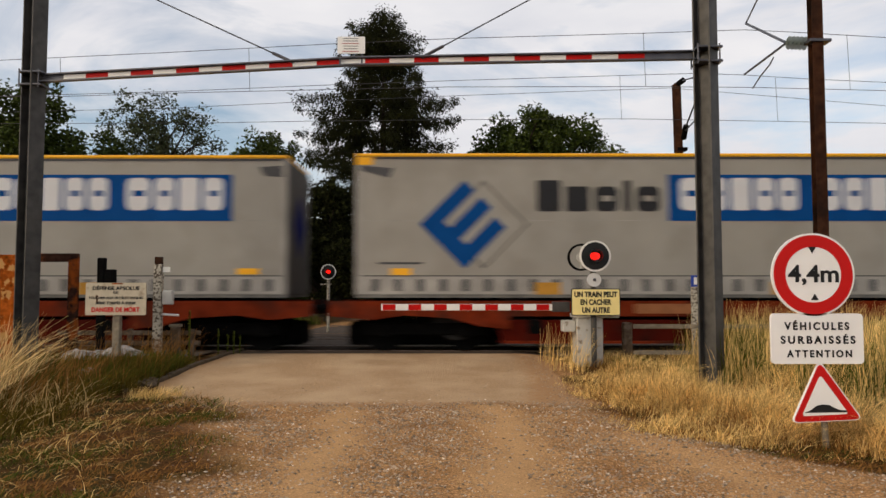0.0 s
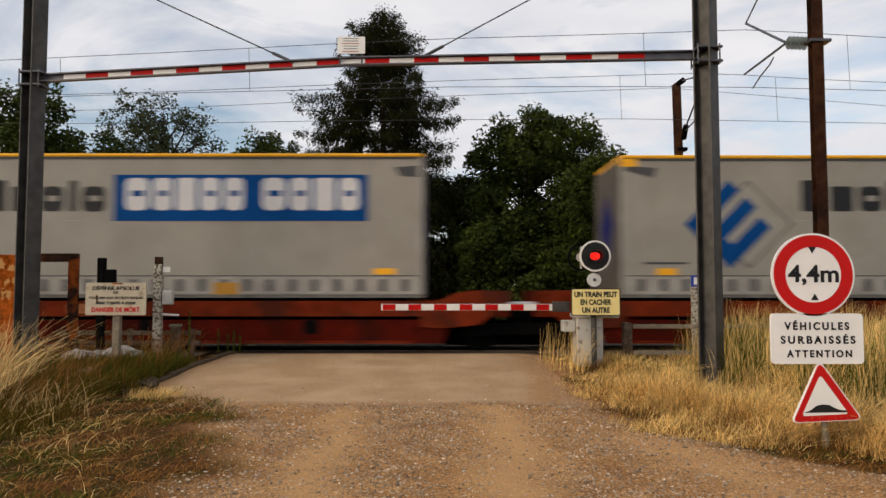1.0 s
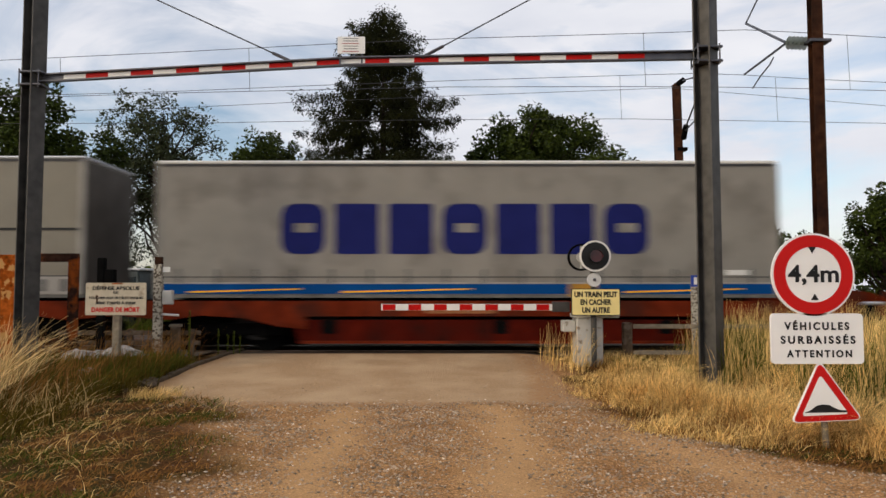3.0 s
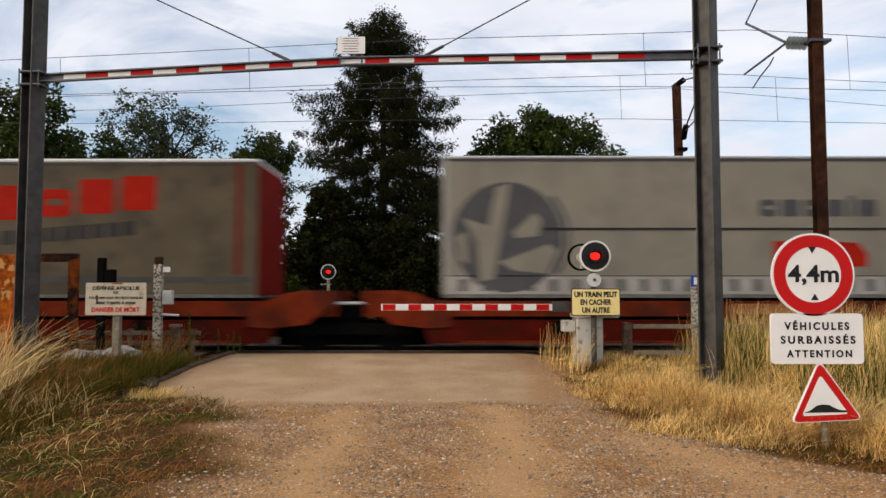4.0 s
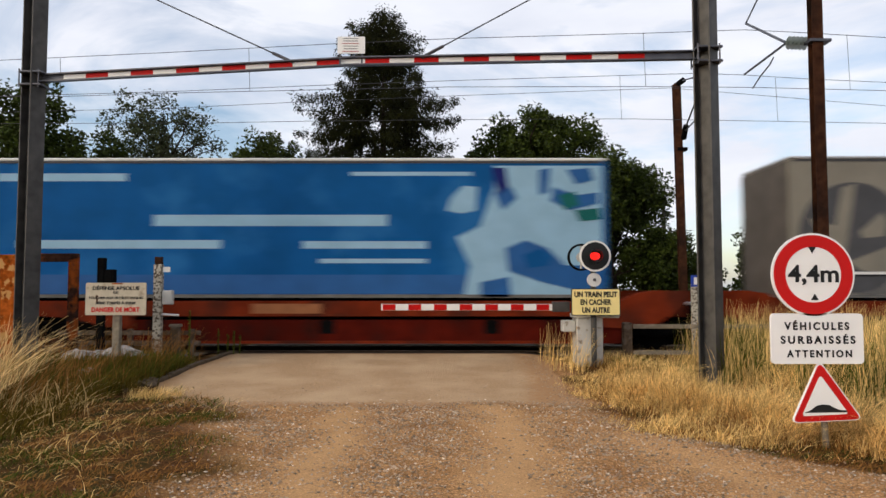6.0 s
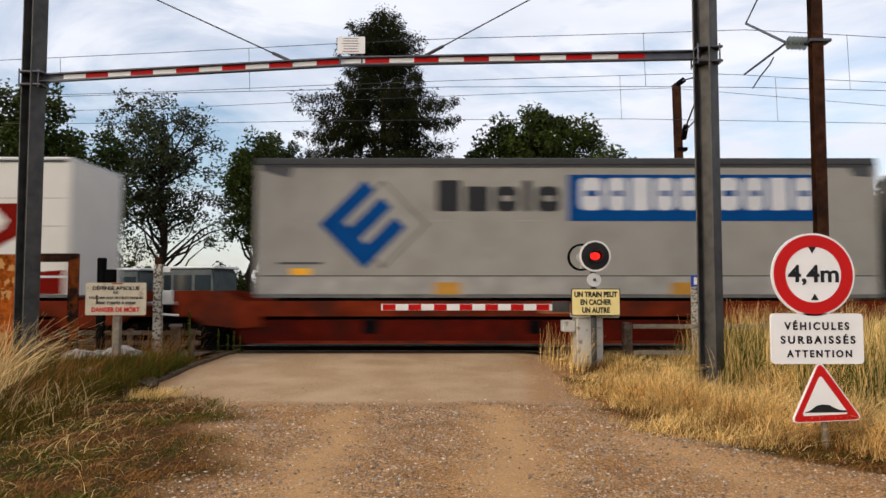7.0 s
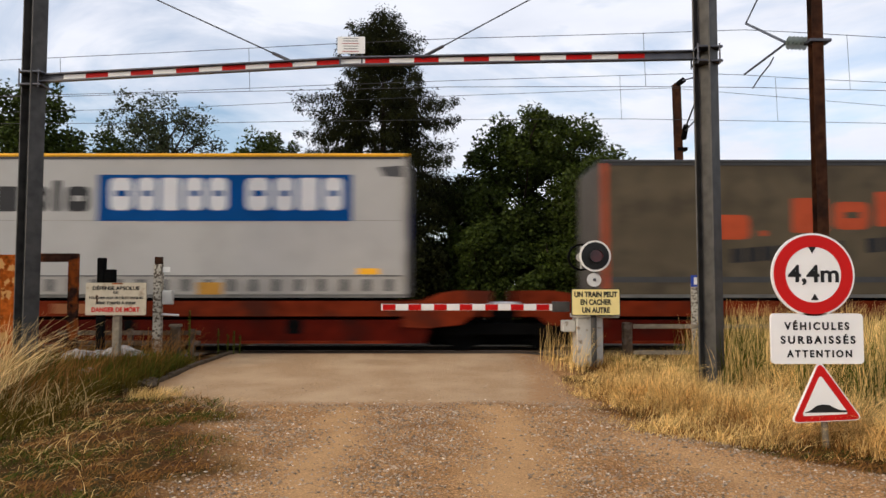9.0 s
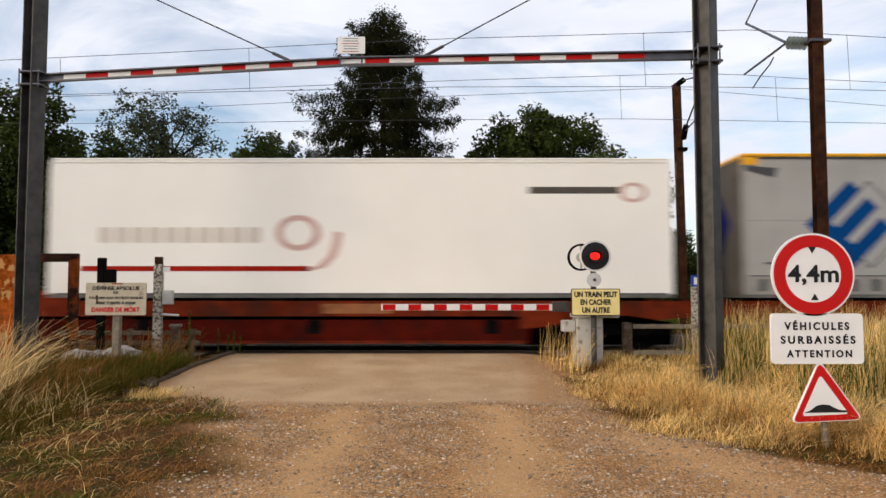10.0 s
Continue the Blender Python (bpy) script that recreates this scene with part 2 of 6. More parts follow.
def disc_pts(cx, cz, r, n=40):
    return [(cx + r * math.cos(2 * math.pi * i / n), cz + r * math.sin(2 * math.pi * i / n)) for i in range(n)]


def round_rect(x0, x1, z0, z1, r, k=5):
    pts = []
    for cx, cz, a0 in ((x1 - r, z1 - r, 0), (x0 + r, z1 - r, 90), (x0 + r, z0 + r, 180), (x1 - r, z0 + r, 270)):
        for i in range(k + 1):
            a = radians(a0 + 90 * i / k)
            pts.append((cx + r * math.cos(a), cz + r * math.sin(a)))
    return pts


def ring(bm, cx, cz, r0, r1, y0, y1, n=40):
    """A flat ring round the y axis."""
    vs = []
    for i in range(n):
        c, s = math.cos(2 * math.pi * i / n), math.sin(2 * math.pi * i / n)
        vs.append([bm.verts.new((cx + r * c, y, cz + r * s)) for r, y in ((r0, y0), (r1, y0), (r1, y1), (r0, y1))])
    for i in range(n):
        a, b = vs[i], vs[(i + 1) % n]
        for j in range(4):
            bm.faces.new((a[j], a[(j + 1) % 4], b[(j + 1) % 4], b[j]))
    bmesh.ops.recalc_face_normals(bm, faces=bm.faces)
    return bm


def words(text, x, z, height, y, material, parent, name="lettering", width=None, depth=0.002, label="", spacing=1.0, bold=0.022):
    """Letters with the built-in font, facing -y, centred at x, z; stretched to the width."""
    cu = bpy.data.curves.new(name, "FONT")
    cu.body, cu.align_x, cu.align_y, cu.extrude, cu.space_character = text, "CENTER", "CENTER", depth, spacing
    cu.offset = bold
    tmp = bpy.data.objects.new("tmp", cu)
    scene.collection.objects.link(tmp)
    bpy.context.view_layer.update()
    me = bpy.data.meshes.new_from_object(tmp.evaluated_get(bpy.context.evaluated_depsgraph_get()))
    bpy.data.objects.remove(tmp)
    me.name = name
    n = len(me.vertices)
    co = np.empty(n * 3, np.float32)
    me.vertices.foreach_get("co", co)
    co = co.reshape(-1, 3)
    lo, hi = co.min(0), co.max(0)
    k = height / (hi[1] - lo[1])
    kx = width / (hi[0] - lo[0]) if width else k
    c = (lo + hi) / 2
    out = np.stack([(co[:, 0] - c[0]) * kx + x, y - np.sign(co[:, 2]) * depth, (co[:, 1] - c[1]) * k + z], 1)
    me.vertices.foreach_set("co", out.astype(np.float32).ravel())
    me.materials.clear()
    me.materials.append(material)
    ob = new(name, me)
    ob.parent = parent
    if label:
        ob["label"] = label
    return ob


def raw_mesh(name, verts, faces, material):
    """A mesh from numpy arrays; all faces have the same number of corners."""
    me = bpy.data.meshes.new(name)
    k = faces.shape[1]
    me.vertices.add(len(verts))
    me.vertices.foreach_set("co", np.ascontiguousarray(verts, np.float32).ravel())
    me.loops.add(faces.size)
    me.loops.foreach_set("vertex_index", np.ascontiguousarray(faces, np.int32).ravel())
    me.polygons.add(len(faces))
    me.polygons.foreach_set("loop_start", np.arange(0, faces.size, k, dtype=np.int32))
    me.polygons.foreach_set("loop_total", np.full(len(faces), k, np.int32))
    for mm in (material if isinstance(material, (list, tuple)) else [material]):
        me.materials.append(mm)
    me.update(calc_edges=True)
    me.validate()
    return me


def smooth01(a, b, v):
    t = np.clip((v - a) / (b - a), 0, 1)
    return t * t * (3 - 2 * t)


# ---- ground ----
RAIL_Z = 0.27


def ground_z(x, y):
    """Height of the ground: the lane climbs to the track, rolls off behind it."""
    x, y = np.asarray(x, float), np.asarray(y, float)
    z = 0.25 * smooth01(9.8, 15.8, y) - 0.15 * smooth01(24, 34, y)
    wav = 0.03 * np.sin(x * 1.3 + 0.7 * y) + 0.025 * np.sin(2.1 * y - 0.8 * x + 1.0) + 0.015 * np.sin(4.3 * x + 2.9 * y)
    lane = smooth01(-5.2, -4.5, x) * (1 - smooth01(1.6, 2.4, x))
    near_track = smooth01(14.0, 15.5, y) * (1 - smooth01(23, 24.5, y))
    off = 1 - np.clip(lane + near_track, 0, 1)
    far = smooth01(60, 140, np.hypot(x, y))
    z = z + wav * (0.25 + 0.75 * off) * (1 - far) * (1 - near_track)
    trough = near_track * (1 - lane)
    return z - 0.05 * trough


def axis(near_lo, near_hi, step, far):
    v = list(np.arange(near_lo, near_hi + 1e-6, step))
    d, hi, lo = step, near_hi, near_lo
    while hi < far:
        d *= 1.35
        hi += d
        v.append(hi)
    d = step
    while lo > -far:
        d *= 1.35
        lo -= d
        v.insert(0, lo)
    return np.array(v)


def lane_share(x, y):
    """1 on the gravel of the lane, 0 on the verges."""
    left = np.interp(y, [2, 5.8, 8, 10.4, 11, 12, 14, 16, 24], [-1.4, -1.85, -2.35, -3.05, -3.5, -4.1, -4.5, -4.7, -4.7])
    right = np.interp(y, [2, 5.5, 6.6, 7.3, 8.4, 9.2, 12, 24], [6.5, 5.4, 4.3, 3.1, 2.5, 2.35, 2.3, 2.3])
    wob = 0.22 * np.sin(2.3 * y + 1) + 0.14 * np.sin(5.1 * y + 2 * x)
    return smooth01(-0.6, 0.5, x - left + wob) * smooth01(-0.35, 0.35, right - x + wob)


def track_share(x, y):
    """1 where wheels have packed the lane smooth."""
    w = 0.08 * np.sin(1.3 * y) + 0.05 * np.sin(3.1 * y + x)
    a = np.exp(-((x - 0.68 + w) / 0.34) ** 2)
    b = np.exp(-((x + 1.15 + 0.06 * (y - 7) + w) / 0.30) ** 2)
    c = 0.7 * np.exp(-((x - 2.4 + 0.35 * (y - 7) + w) / 0.4) ** 2) * (1 - smooth01(7.5, 9, y))
    return np.clip(a + b + c, 0, 1) * (1 - smooth01(10.2, 10.6, y))


def ground_material():
    m = mat("ground_soil", (0.075, 0.031, 0.009), 0.95, var=0.5, scale=9, bump=1.0, bump_scale=45, second=(0.034, 0.029, 0.006), second_scale=1.9, second_at=(0.46, 0.60))
    n, l = m.node_tree.nodes, m.node_tree.links
    b = n["Principled BSDF"]
    soil = b.inputs["Base Color"].links[0].from_socket
    tc = n.new("ShaderNodeTexCoord")
    big = n.new("ShaderNodeTexNoise")
    big.inputs["Scale"].default_value, big.inputs["Detail"].default_value = 2.2, 9.0
    fine = n.new("ShaderNodeTexVoronoi")
    fine.inputs["Scale"].default_value = 30.0
    cells = n.new("ShaderNodeTexVoronoi")
    cells.inputs["Scale"].default_value = 55.0
    grit = n.new("ShaderNodeTexNoise")
    grit.inputs["Scale"].default_value, grit.inputs["Detail"].default_value = 60.0, 6.0
    for q in (big, fine, grit, cells):
        l.new(tc.outputs["Object"], q.inputs["Vector"])
    r1 = n.new("ShaderNodeValToRGB")
    r1.color_ramp.elements[0].position, r1.color_ramp.elements[0].color = 0.30, (0.385, 0.200, 0.082, 1)
    r1.color_ramp.elements[1].position, r1.color_ramp.elements[1].color = 0.70, (0.58, 0.335, 0.147, 1)
    l.new(big.outputs["Fac"], r1.inputs["Fac"])
    r2 = n.new("ShaderNodeValToRGB")
    r2.color_ramp.elements[0].position, r2.color_ramp.elements[0].color = 0.3, (0.38, 0.38, 0.40, 1)
    r2.color_ramp.elements[1].position, r2.color_ramp.elements[1].color = 0.72, (1.5, 1.47, 1.42, 1)
    l.new(grit.outputs["Fac"], r2.inputs["Fac"])
    r3 = n.new("ShaderNodeValToRGB")
    r3.color_ramp.elements[0].position, r3.color_ramp.elements[0].color = 0.1, (1.12, 1.1, 1.06, 1)
    r3.color_ramp.elements[1].position, r3.color_ramp.elements[1].color = 0.6, (0.8, 0.78, 0.76, 1)
    l.new(fine.outputs["Distance"], r3.inputs["Fac"])
    sep = n.new("ShaderNodeSeparateColor")
    l.new(cells.outputs["Color"], sep.inputs["Color"])
    r4 = n.new("ShaderNodeValToRGB")
    r4.color_ramp.interpolation = "CONSTANT"
    r4.color_ramp.elements[0].position, r4.color_ramp.elements[0].color = 0.0, (0.60, 0.60, 0.60, 1)
    r4.color_ramp.elements[1].position, r4.color_ramp.elements[1].color = 0.17, (1.0, 1.0, 1.0, 1)
    for at_, c_ in ((0.55, (0.86, 0.86, 0.88, 1)), (0.75, (1.12, 1.12, 1.12, 1)), (0.92, (1.3, 1.36, 1.45, 1))):
        r4.color_ramp.elements.new(at_).color = c_
    l.new(sep.outputs["Red"], r4.inputs["Fac"])
    col = r1.outputs["Color"]
    for r in (r2, r3, r4):
        mul = n.new("ShaderNodeMix")
        mul.data_type, mul.blend_type = "RGBA", "MULTIPLY"
        mul.inputs["Factor"].default_value = 1.0
        l.new(col, mul.inputs["A"])
        l.new(r.outputs["Color"], mul.inputs["B"])
        col = mul.outputs["Result"]
    tr = n.new("ShaderNodeAttribute")
    tr.attribute_name = "wheel_track"
    dust = n.new("ShaderNodeMix")
    dust.data_type = "RGBA"
    l.new(tr.outputs["Fac"], dust.inputs["Factor"])
    l.new(col, dust.inputs["A"])
    dust.inputs["B"].default_value = (0.60, 0.36, 0.165, 1)
    col = dust.outputs["Result"]
    at = n.new("ShaderNodeAttribute")
    at.attribute_name = "lane"
    add = n.new("ShaderNodeMath")
    add.operation = "MULTIPLY_ADD"
    add.inputs[1].default_value, add.inputs[2].default_value = 0.7, -0.35
    l.new(grit.outputs["Fac"], add.inputs[0])
    sm = n.new("ShaderNodeMath")
    sm.operation, sm.use_clamp = "ADD", True
    l.new(at.outputs["Fac"], sm.inputs[0])
    l.new(add.outputs["Value"], sm.inputs[1])
    mx = n.new("ShaderNodeMix")
    mx.data_type = "RGBA"
    l.new(sm.outputs["Value"], mx.inputs["Factor"])
    l.new(soil, mx.inputs["A"])
    l.new(col, mx.inputs["B"])
    l.new(mx.outputs["Result"], b.inputs["Base Color"])
    return m


def build_ground():
    xs, ys = axis(-11, 9, 0.10, 1500), axis(2, 17, 0.10, 1500)
    gx, gy = np.meshgrid(xs, ys)
    gz = ground_z(gx, gy)
    nx, ny = len(xs), len(ys)
    v = np.stack([gx.ravel(), gy.ravel(), gz.ravel()], 1)
    i = (np.arange(ny - 1)[:, None] * nx + np.arange(nx - 1)[None, :]).ravel()
    f = np.stack([i, i + 1, i + nx + 1, i + nx], 1)
    me = raw_mesh("ground", v, f, ground_material())
    att = me.attributes.new("lane", "FLOAT", "POINT")
    att.data.foreach_set("value", lane_share(gx, gy).ravel().astype(np.float32))
    att = me.attributes.new("wheel_track", "FLOAT", "POINT")
    att.data.foreach_set("value", (0.6 * track_share(gx, gy)).ravel().astype(np.float32))
    tagged(new("ground", me), "gravel lane between dry brown soil and withered grass", "ground", kind="structure")


def strip(name, left, right, y0, y1, lift, material, label, step=0.12, ragged=0.0, category="road"):
    """A sheet over the ground between two edges (functions of y)."""
    ys = np.arange(y0, y1 + 1e-6, step)
    k = 90
    rows = []
    for y in ys:
        t = np.linspace(0, 1, k)
        x = left(y) + (right(y) - left(y)) * t
        rag = ragged * (0.6 * np.sin(3.1 * x) + 0.6 * np.sin(7.7 * x + 1) + 0.8 * np.sin(17.0 * x) + 0.7 * np.sin(29.0 * x + 2))
        yy = y + rag * (1 - smooth01(y0, y0 + 1.2, np.array(y)))
        rows.append(np.stack([x, yy + 0 * x, ground_z(x, yy + 0 * x) + lift], 1))
    v = np.concatenate(rows)
    i = (np.arange(len(ys) - 1)[:, None] * k + np.arange(k - 1)[None, :]).ravel()
    f = np.stack([i, i + 1, i + k + 1, i + k], 1)
    ob = new(name, raw_mesh(name, v, f, material))
    return tagged(ob, label, category, kind="structure")


def dusty_asphalt():
    """Asphalt under blown dust and grit, thicker towards its worn margins."""
    m = M["asphalt"]
    n, l = m.node_tree.nodes, m.node_tree.links
    b = n["Principled BSDF"]
    col = b.inputs["Base Color"].links[0].from_socket
    at = n.new("ShaderNodeAttribute")
    at.attribute_name = "margin"
    tc = n.new("ShaderNodeTexCoord")
    q = n.new("ShaderNodeTexNoise")
    q.inputs["Scale"].default_value, q.inputs["Detail"].default_value = 12.0, 9.0
    l.new(tc.outputs["Object"], q.inputs["Vector"])
    a = n.new("ShaderNodeMath")
    a.operation = "ADD"
    l.new(at.outputs["Fac"], a.inputs[0])
    l.new(q.outputs["Fac"], a.inputs[1])
    r = n.new("ShaderNodeMapRange")
    r.inputs["From Min"].default_value, r.inputs["From Max"].default_value = 0.85, 1.4
    l.new(a.outputs["Value"], r.inputs["Value"])
    mx = n.new("ShaderNodeMix")
    mx.data_type = "RGBA"
    l.new(r.outputs["Result"], mx.inputs["Factor"])
    l.new(col, mx.inputs["A"])
    mx.inputs["B"].default_value = (0.40, 0.225, 0.105, 1)
    l.new(mx.outputs["Result"], b.inputs["Base Color"])


dusty_asphalt()
build_ground()
road = strip("road", lambda y: np.interp(y, [10.3, 10.8, 11.6, 12.4, 16, 40], [-3.7, -3.95, -4.52, -4.66, -4.52, -4.6]) + 0.04 * np.sin(5 * y), lambda y: 1.95 + 0.01 * (y - 10.4) + 0.03 * np.sin(3.7 * y) + 0.02 * np.sin(9 * y), 10.35, 15.9, 0.006,
      M["asphalt"], "worn dusty asphalt road over the level crossing", ragged=0.09)
_co = np.empty(len(road.data.vertices) * 3, np.float32)
road.data.vertices.foreach_get("co", _co)
_co = _co.reshape(-1, 3)
_m = np.maximum(smooth01(1.0, 1.85, _co[:, 0] + 0.25 * smooth01(13, 10.5, _co[:, 1])), 1 - smooth01(10.35, 10.95, _co[:, 1]))
_m = np.maximum(_m, 0.8 * (1 - smooth01(-4.7, -3.9, _co[:, 0])))
road.data.attributes.new("margin", "FLOAT", "POINT").data.foreach_set("value", _m.astype(np.float32))


# both strips carry the shade under and behind the train as dark colour
strip("shaded_crossing_deck", lambda y: -4.9, lambda y: 2.4, 15.9, 23.4, 0.004, M["deck"], "worn crossing deck between the rails, train shade in its colour")
strip("road", lambda y: -4.7, lambda y: 1.9, 23.4, 34, 0.006, M["deck"], "worn asphalt road behind the railway, shade in its colour")


# ---- tracks ----
def build_rail(y):
    bm = bmesh.new()
    pr = [(-0.075, 0), (0.075, 0), (0.075, 0.012), (0.012, 0.03), (0.012, 0.12), (0.036, 0.13), (0.036, 0.165), (-0.036, 0.165), (-0.036, 0.13), (-0.012, 0.12), (-0.012, 0.03), (-0.075, 0.012)]
    a = [bm.verts.new((-260, y + p, RAIL_Z - 0.165 + q)) for p, q in pr]
    b = [bm.verts.new((260, y + p, RAIL_Z - 0.165 + q)) for p, q in pr]
    for i in range(len(pr)):
        j = (i + 1) % len(pr)
        bm.faces.new((a[i], b[i], b[j], a[j]))
    bmesh.ops.recalc_face_normals(bm, faces=bm.faces)
    tagged(part("rail", bm, M["rail"]), "worn steel rail of the railway track", "rail", "rails of the crossing", "structure")


for _y in (16.53, 17.97, 20.53, 21.97):
    build_rail(_y)

strip("track_bed", lambda y: -60.0, lambda y: -5.1, 15.3, 23.3, 0.05, M["ballast"], "dark ballast bed of the railway tracks", category="ballast")
strip("track_bed", lambda y: 2.4, lambda y: 60.0, 15.3, 23.3, 0.05, M["ballast"], "dark ballast bed of the railway tracks", category="ballast")


# ---- portal over the lane ----
def h_post(bm, x, y, z0, z1, w, d, t):
    a, b, u = w / 2, d / 2, t / 2
    out = [(-a, -b), (a, -b), (a, -b + t), (u, -b + t), (u, b - t), (a, b - t), (a, b), (-a, b), (-a, b - t), (-u, b - t), (-u, -b + t), (-a, -b + t)]
    lo = [bm.verts.new((x + p, y + q, z0)) for p, q in out]
    hi = [bm.verts.new((x + p, y + q, z1)) for p, q in out]
    for i in range(12):
        bm.faces.new((lo[i], lo[(i + 1) % 12], hi[(i + 1) % 12], hi[i]))
    bm.faces.new(hi)
    bmesh.ops.recalc_face_normals(bm, faces=bm.faces)


PL, PR, BAR_Z = Vector((-7.69, 13.6, 0)), Vector((4.43, 12.2, 0)), 5.58


def build_portal():
    p = thing("height_limit_portal", 0, 0, 0, "grey steel portal with red and white striped bar", "gauge portal")
    ang = math.degrees(math.atan2(PR.y - PL.y, PR.x - PL.x))
    for c in (PL, PR):
        bm = bmesh.new()
        h_post(bm, 0, 0, -0.3, 8.2, 0.30, 0.30, 0.025)
        o = part("post", bm, M["galva"], p)
        o.matrix_basis = pose(c.x, c.y, 0, 0, 0, 45 if c.x > 0 else 62)
        for h in (0.07, -0.17):
            part("clamp", boxes((c.x - 0.19, c.x + 0.23, c.y - 0.19, c.y + 0.19, BAR_Z + h, BAR_Z + h + 0.04), bevel=0.01), M["steel"], p)
        for sx in (-1, 1):
            for sy in (-1, 1):
                part("clamp_bolt", tubes(((c.x + sx * 0.18, c.y + sy * 0.17, BAR_Z - 0.2), (c.x + sx * 0.18, c.y + sy * 0.17, BAR_Z + 0.14), 0.014), seg=6), M["steel"], p)
    d = PR - PL
    n = 24
    L = d.length
    halves = []
    for k in range(2):
        # two lengths, spliced in the middle and lifted there by the stays
        u, v = (0.1, L / 2 + 0.15) if k == 0 else (-L / 2 - 0.15, -0.1)
        rise = math.degrees(math.atan2(0.11, L / 2)) * (-1 if k == 0 else 1)
        q = 0.0 if k == 0 else 0.004
        bar = part("crossbar", boxes((u, v, 0.012 + q, 0.07 + q, -0.075, 0.075)), M["steel"], p)
        for za in (0.055, -0.078):
            part("flange", boxes((u, v, -0.05 + q, 0.0118 + q, za, za + 0.023)), M["steel"], bar)
        c = PL if k == 0 else PR
        bar.matrix_basis = pose(c.x, c.y, BAR_Z, 0, rise, ang)
        halves.append(bar)
    edges = [0.60 + (L - 1.60) * i / n for i in range(n + 1)]
    for i in range(n):
        a, b = edges[i], edges[i + 1]
        k = 0 if (a + b) / 2 < L / 2 else 1
        o = 0.0 if k == 0 else -L
        part("stripe", boxes((a + o, b + o, -0.002 + 0.004 * k, 0.011 + 0.004 * k, -0.041, 0.041)), M["white"] if i % 2 == 0 else M["red"], halves[k])
    # warning plate above the bar
    q = part("warning_plate", prism(bmesh.new(), round_rect(-1.88, -1.39, 5.82, 6.125, 0.02), 12.86, 12.875), M["sign_white"], p)
    for xx in (-1.85, -1.46):
        part("plate_bracket", boxes((xx, xx + 0.03, 12.876, 12.90, 5.6, 6.1)), M["steel"], p)
    rng = random.Random(4)
    for k in range(6):
        z = 6.092 - k * 0.047
        w = rng.uniform(0.12, 0.2)
        part("writing_bar", boxes((-1.645 - w, -1.645 + w, 12.856, 12.86, z - 0.005, z + 0.005)), M["print_grey"] if k not in (2, 5) else M["print_red"], q)
    # stay cables
    for a, b in (((-2.68, 13.02, 5.7), (-7.69, 13.6, 8.15)), ((-0.39, 12.75, 5.7), (4.43, 12.2, 8.15))):
        part("stay_cable", tubes((a, b, 0.012), seg=6), M["wire"], p)
        v = (Vector(b) - Vector(a)).normalized()
        part("turnbuckle", tubes((Vector(a) + v * 0.02, Vector(a) + v * 0.45, 0.03), seg=8), M["steel"], p)
    return p


build_portal()


